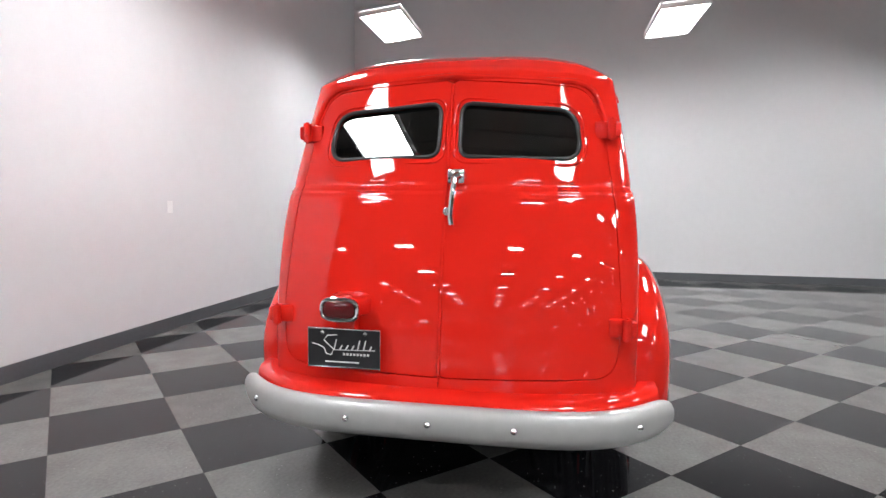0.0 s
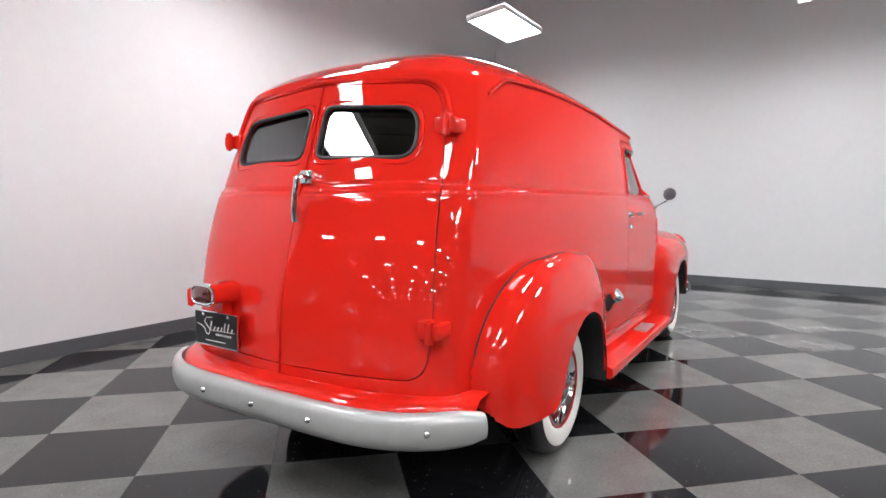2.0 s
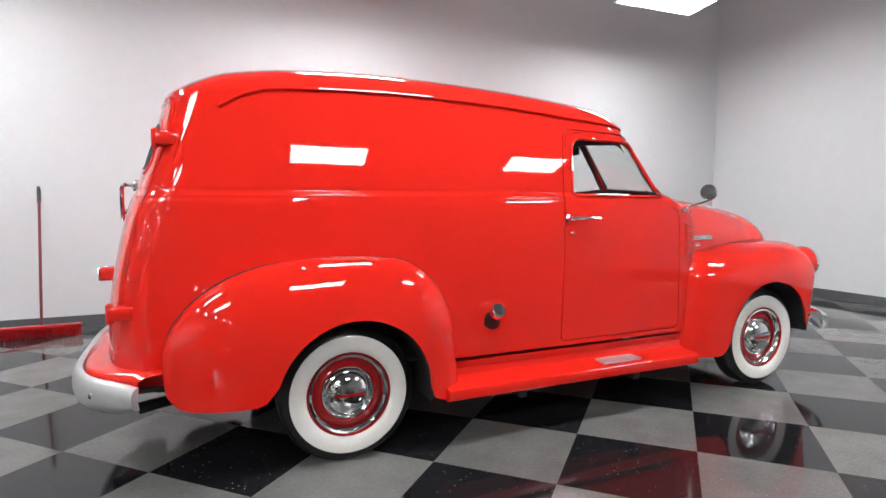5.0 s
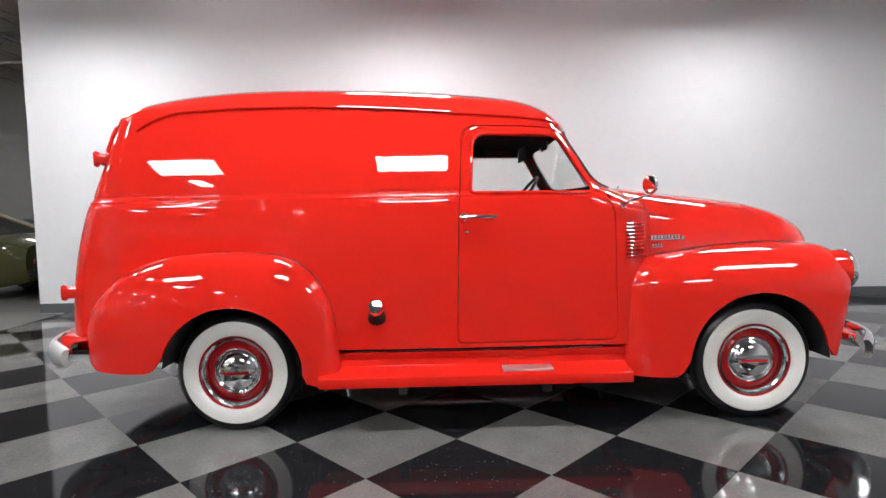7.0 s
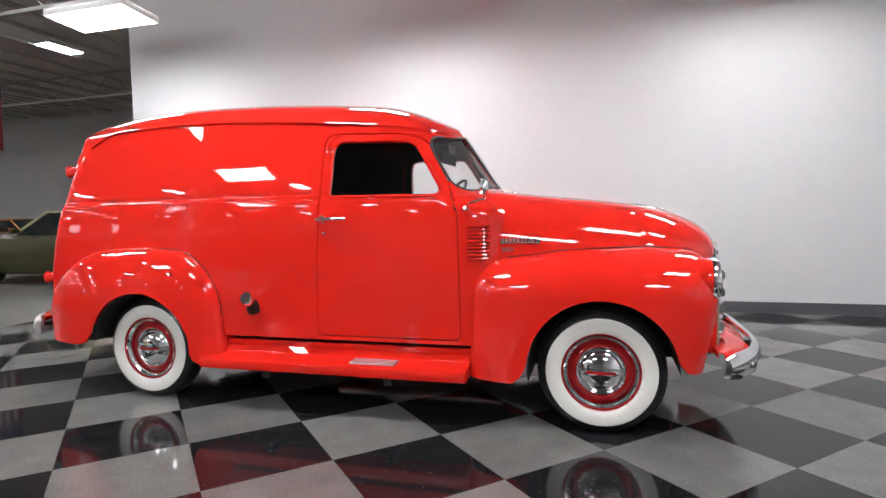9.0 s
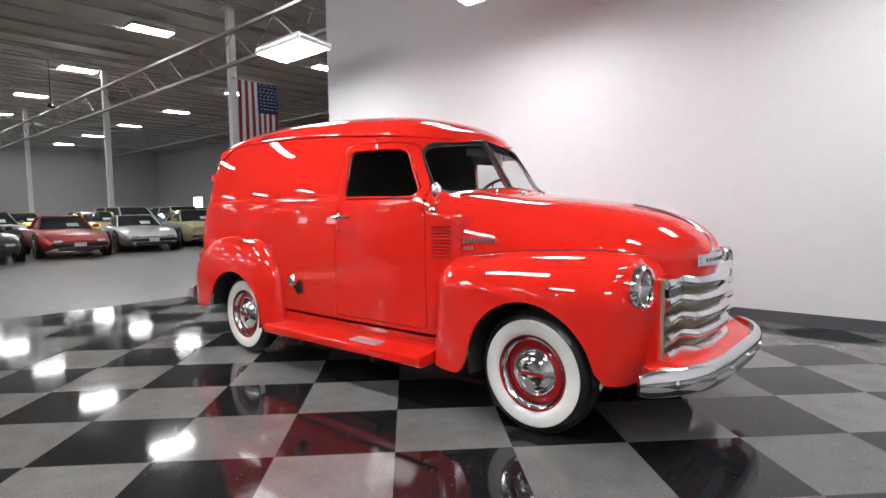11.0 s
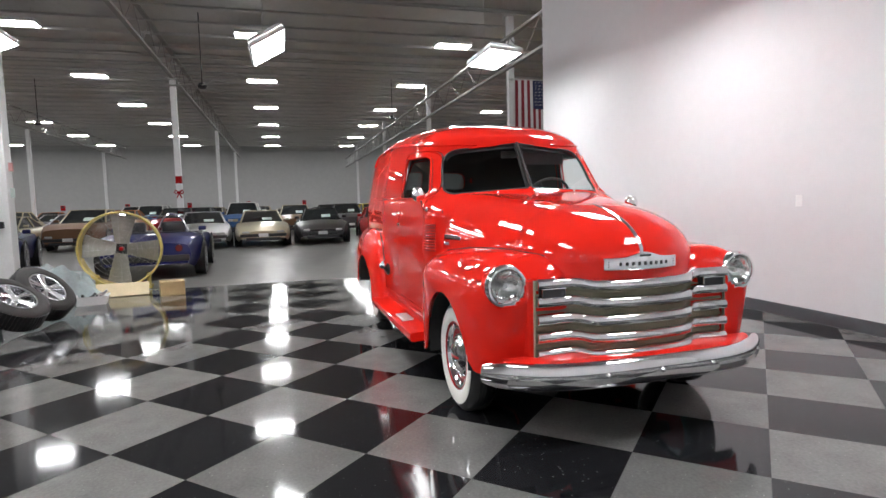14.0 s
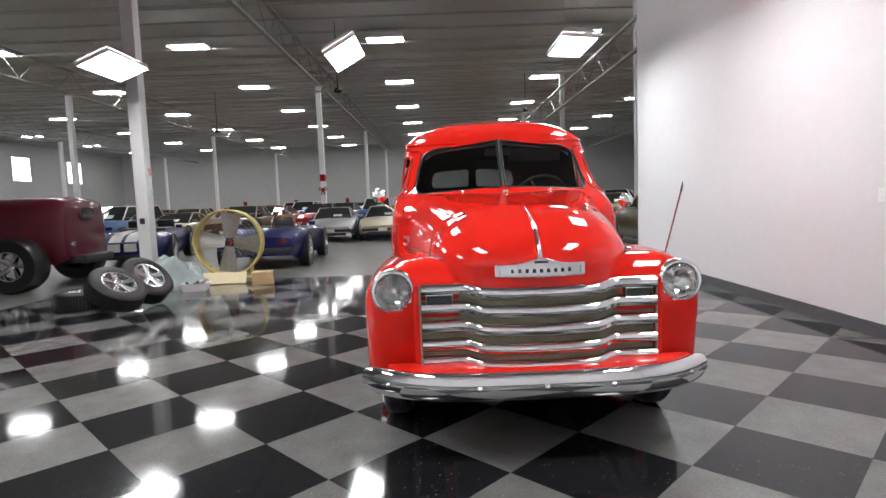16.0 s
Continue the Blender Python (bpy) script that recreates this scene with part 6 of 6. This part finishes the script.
def tray():
    th = thing("plastic_tray", ROOM @ pose(-4.05, -4.42, 0, 0, 0, 8), "white plastic tray filled with dark odds and ends", "tray")
    bm = bmesh.new()
    o = [(-0.14, -0.20), (0.14, -0.20), (0.14, 0.20), (-0.14, 0.20)]
    rows = [[(x * k, y * k, z) for x, y in o] for k, z in ((0.86, 0.001), (0.98, 0.11), (1.04, 0.115), (1.04, 0.122), (0.95, 0.12), (0.84, 0.012))]
    v = grid_faces(bm, rows, True)
    bm.faces.new(v[0][::-1])
    bm.faces.new(v[-1])
    bmesh.ops.recalc_face_normals(bm, faces=bm.faces)
    part("basin", bm, COLUMN, th, "", False)
    r = random.Random(8)
    for k in range(9):
        a = Vector((r.uniform(-0.09, 0.09), r.uniform(-0.15, 0.15), 0.07))
        part("scrap", tube([a, a + Vector((r.uniform(-0.1, 0.1), r.uniform(-0.14, 0.14), r.uniform(0.05, 0.12)))], r.uniform(0.012, 0.025), 6), TRIM if k % 2 else STEEL, th)


tray()
CARD = mat("cardboard", (0.42, 0.30, 0.15), 0.8, 0, 0, 0.05, 60, 0.1)
CARD2 = mat("pale_board", (0.62, 0.52, 0.33), 0.7, 0, 0, 0.05, 40, 0.08)


def carton():
    th = thing("cardboard_box", ROOM @ pose(-4.52, -3.48, 0, 0, 0, 14), "closed brown cardboard box on the floor edge", "box")
    part("body", box(-0.16, 0.16, -0.165, 0.165, 0.0, 0.21, 0.006), CARD, th, "", False)
    part("flap", box(-0.158, -0.001, -0.163, 0.163, 0.2105, 0.2145), CARD, th, "", False)
    part("flap", box(0.001, 0.158, -0.163, 0.163, 0.2105, 0.2145), CARD, th, "", False)
    part("tape", box(-0.022, 0.022, -0.164, 0.164, 0.215, 0.2156), CARD2, th, "shiny tape strip", False)


carton()


FAN_GREY = mat("fan_blade_grey", (0.30, 0.29, 0.26), 0.35, 0.3, 0, 0.05, 20, 0.2)


def drum_fan():
    """A floor drum fan in a yellow hoop, with wire guards and four blades."""
    th = thing("drum_fan", ROOM @ pose(-5.50, -4.37, 0, 0, 0, 6), "large drum fan with worn yellow hoop and grey blades", "fan")
    R, c = 0.585, 0.67
    ring = [(0, R * math.cos(a), c + R * math.sin(a)) for a in np.linspace(0, 2 * math.pi, 64, endpoint=False)]
    yellow = mat("worn_yellow_paint", (0.50, 0.40, 0.12), 0.5, 0, 0, 0.1, 20, 0.2)
    m = pose(0, 0, c, 0, 90, 0)
    part("hoop", lathe([(R, -0.16), (R + 0.012, -0.165), (R + 0.012, 0.165), (R, 0.16)], 64, m, True), yellow, th, "worn yellow steel hoop")
    part("hoop_edge", tube([(0.165, p[1] * 1.012, (p[2] - c) * 1.012 + c) for p in ring], 0.018, 8, True, up=(1, 0, 0)), yellow, th)
    for k in range(4):
        a = radians(-6 + 90 * k)
        bm = bmesh.new()
        rows = []
        for r in np.linspace(0.08, 0.545, 9):
            w = 0.10 + 0.10 * (r / 0.58)
            tw = radians(38 - 18 * r / 0.58)
            row = []
            for s in np.linspace(-1, 1, 5):
                t, x = s * w * math.cos(tw), s * w * math.sin(tw) * 0.6 + 0.02 * (1 - s * s)
                row.append((x, r * math.cos(a) - t * math.sin(a), c + r * math.sin(a) + t * math.cos(a)))
            rows.append(row)
        grid_faces(bm, rows)
        solid(part("blade", bm, FAN_GREY, th, "grey fan blade"), 0.006)
    part("hub_cone", lathe([(0.034, -0.08), (0.037, 0.04), (0.024, 0.07), (0, 0.075)], 24, m), RED_WHEEL, th, "dark red hub")
    part("motor", lathe([(0.12, -0.28), (0.13, -0.26), (0.13, -0.09), (0, -0.09)], 24, m), TRIM, th)
    for sx in (-0.17, 0.17):
        bm = bmesh.new()
        for k in range(9):
            r = R * (k + 1) / 9.3
            add_tube(bm, [(sx, r * math.cos(a), c + r * math.sin(a)) for a in np.linspace(0, 2 * math.pi, 40, endpoint=False)], 0.0009, 4, True, up=(1, 0, 0))
        for k in range(12):
            a = 2 * math.pi * k / 12
            add_tube(bm, [(sx, 0.05 * math.cos(a), c + 0.05 * math.sin(a)), (sx, R * math.cos(a), c + R * math.sin(a))], 0.0012, 4)
        part("guard", bm, STEEL, th, "fine wire guard")
    part("stand", box(-0.15, 0.15, -0.42, 0.42, 0.0, 0.05, 0.01), yellow, th)
    for s in (-1, 1):
        part("stand_arm", box(-0.03, 0.03, min(s * 0.34, s * 0.40), max(s * 0.34, s * 0.40), 0.05, 0.26, 0.005), yellow, th, "", False)


drum_fan()


def panel_board():
    th = thing("leaning_board", ROOM @ pose(-4.62, -4.22, 0, 0, -38, 6), "pale yellow board propped low against the fan", "board")
    part("board", box(-0.010, 0.010, -0.39, 0.39, 0.006, 0.24, 0.004), CARD2, th, "", False)


panel_board()


# broom leaning on the side wall
def broom():
    th = thing("push_broom", ROOM @ pose(-3.56, 2.86, 0, 0, 0, 0), "push broom with red handle and red bristles standing at the wall", "broom")
    part("head", box(-0.33, 0.33, -0.04, 0.04, 0.075, 0.115, 0.010), RED_WHEEL, th, "", False)
    bm = bmesh.new()
    r = random.Random(5)
    for i in range(44):
        for j in range(5):
            x, y = -0.32 + 0.64 * i / 43, -0.034 + 0.017 * j
            add_tube(bm, [(x, y, 0.078), (x + r.uniform(-0.012, 0.012), y * 1.35 + r.uniform(-0.008, 0.008), 0.002)], 0.0045, 4)
    part("bristles", bm, RED_WHEEL, th, "red bristles", False)
    part("handle", tube([(0, 0.0, 0.10), (-0.02, 0.18, 0.75), (-0.04, 0.36, 1.40)], 0.013, 8), mat("worn_red_handle", (0.17, 0.016, 0.018), 0.5, 0, 0, 0.03, 30, 0.15), th, "worn dark red handle")
    part("grip", tube([(-0.0365, 0.33, 1.29), (-0.0415, 0.372, 1.445)], 0.017, 8), TRIM, th, "black end grip")


broom()


# ceiling fans of the hall
def ceiling_fan(x, y, z):
    th = thing("ceiling_fan", ROOM @ pose(x, y, z), "dark three-bladed ceiling fan on a long rod, at rest", "ceiling fan", "ceiling fans")
    part("rod", cyl((0, 0, 0.1), (0, 0, DECK_Z - z), 0.02), TRIM, th)
    part("motor", lathe([(0, -0.12), (0.14, -0.1), (0.17, 0), (0.12, 0.1), (0, 0.12)], 20), TRIM, th)
    for k in range(3):
        a = radians(25 + 120 * k)
        bm = box(0.12, 1.45, -0.09, 0.09, -0.008, 0.008, 0.006)
        bmesh.ops.transform(bm, matrix=pose(0, 0, 0, 0, 0, math.degrees(a)) @ pose(0, 0, 0, 10), verts=bm.verts)
        part("blade", bm, STEEL, th, "long grey blade", False)


ceiling_fan(-19.5, -4.6, 6.1)
ceiling_fan(-30.0, 5.0, 6.6)
ceiling_fan(-33.0, -15.0, 6.4)


# small things taped to the near column
PINK = mat("faded_pink_card", (0.55, 0.30, 0.30), 0.7)


def column_extras():
    th = thing("column_sign", ROOM @ pose(-6.15, -6.22, 0), "small papers and a switch box fixed on the white column", "sign")
    part("switch_box", box(0.1205, 0.17, -0.04, 0.04, 1.05, 1.16, 0.005), TRIM, th, "dark switch box", False)
    part("paper", box(-0.02, 0.02, 0.1205, 0.17, 1.55, 1.70), PAPER, th, "small hanging paper", False)
    part("tag", box(-0.015, 0.015, -0.19, -0.1205, 1.66, 1.80), PINK, th, "small faded pink tag", False)
    part("tag", box(-0.015, 0.015, 0.1205, 0.18, 1.98, 2.12), PINK, th, "small faded pink tag", False)


column_extras()


# small dark red alarm boxes on the hall walls
def alarm_box(m):
    th = thing("alarm_box", m, "small dark red alarm box on the hall wall", "alarm box", "wall alarm boxes")
    part("case", box(0.001, 0.16, -0.24, 0.24, -0.30, 0.30, 0.02), RED_WHEEL, th, "", False)
    part("lens", box(0.161, 0.20, -0.12, 0.12, 0.02, 0.22, 0.01), TRIM, th, "dark lens", False)
    return th


first = alarm_box(ROOM @ pose(HALL[0], -26.1, 1.75))
for y in (-19.4, -12.6, -5.8, 1.0):
    copy_thing(first, ROOM @ pose(HALL[0], y, 1.75))
copy_thing(first, ROOM @ pose(-26.2, HALL[3], 2.3, 0, 0, -90))


# windows high in the long wall and low in the far wall
SKY_PANE = glow("daylight_pane", (0.8, 0.9, 1.0), 5.0)
def hall_window(x, y, z, w, h, turn):
    ob = thing("window", ROOM @ pose(x, y, z, 0, 0, turn), "bright daylit window in the hall wall", "window", kind="structure")
    part("pane", box(-w / 2, w / 2, -0.02, -0.012, -h / 2, h / 2), SKY_PANE, ob, "bright pane", False)
    f = 0.06
    for a, b, c, d in ((-w / 2 - f, w / 2 + f, h / 2, h / 2 + f), (-w / 2 - f, w / 2 + f, -h / 2 - f, -h / 2), (-w / 2 - f, -w / 2, -h / 2, h / 2), (w / 2, w / 2 + f, -h / 2, h / 2)):
        part("window_frame", box(a, b, -0.05, -0.001, c, d), COLUMN, ob, "", False)
    part("mullion", box(-0.03, 0.03, -0.045, -0.021, -h / 2, h / 2), COLUMN, ob, "", False)


for x in (-51.9, -60.1):
    hall_window(x, HALL[2], 5.9, 2.4, 2.3, 180)
for x, w in ((-59.5, 2.2), (-54.9, 2.8), (-51.4, 1.9)):
    hall_window(x, HALL[3], 2.35, w, 1.1, 0)


# ---- floor tiles, laid diagonally; whole ones share two meshes ----
T_ORG, T_ANG, T_SIDE = Vector((-0.2409, -1.0298)), radians(44.04), 0.6094


def tile_pieces():
    inv = ROOM.inverted()
    e1 = Vector((math.cos(T_ANG), math.sin(T_ANG))) * T_SIDE
    e2 = Vector((-math.sin(T_ANG), math.cos(T_ANG))) * T_SIDE
    gap = 0.0006
    lim = [(1, 0, X_EDGE), (-1, 0, -X_FRONT + 0.014), (0, 1, Y_EDGE), (0, -1, -Y_SIDE + 0.014)]
    shared = {}
    for i in range(-16, 17):
        for j in range(-16, 17):
            c = T_ORG + e1 * (i + 0.5) + e2 * (j + 0.5)
            f = 0.5 - gap / T_SIDE
            poly = [c + e1 * a * f + e2 * b * f for a, b in ((-1, -1), (1, -1), (1, 1), (-1, 1))]
            q = [(inv @ Vector((*p, 0))).to_2d() for p in poly]
            whole = True
            for nx, ny, d in lim:
                out = []
                for p0, p1 in zip(q, q[1:] + q[:1]):
                    s0, s1 = nx * p0.x + ny * p0.y - d, nx * p1.x + ny * p1.y - d
                    if s0 >= 0:
                        out.append(p0)
                    if (s0 < 0) != (s1 < 0):
                        out.append(p0 + (p1 - p0) * (s0 / (s0 - s1)))
                    whole &= s0 >= 0
                q = out
                if not q:
                    break
            if len(q) < 3:
                continue
            cq = (inv @ Vector((*c, 0))).to_2d()
            dark = (i + j) % 2 == 0
            if whole and dark in shared:
                me = shared[dark]
            else:
                bm = bmesh.new()
                top = [bm.verts.new((p.x - cq.x, p.y - cq.y, 0)) for p in q]
                low = [bm.verts.new((p.x - cq.x, p.y - cq.y, -0.0028)) for p in q]
                bm.faces.new(top)
                for k in range(len(q)):
                    bm.faces.new((top[k], low[k], low[(k + 1) % len(q)], top[(k + 1) % len(q)]))
                bmesh.ops.recalc_face_normals(bm, faces=bm.faces)
                if bm.faces[:][0].normal.z < 0:
                    bmesh.ops.reverse_faces(bm, faces=bm.faces)
                me = bpy.data.meshes.new("tile")
                bm.to_mesh(me)
                bm.free()
                me.materials.append(TILE_BLACK if dark else TILE_GREY)
                if whole:
                    shared[dark] = me
            ob = new("tile", me)
            ob.parent = floor
            ob.location = (cq.x, cq.y, 0)


tile_pieces()
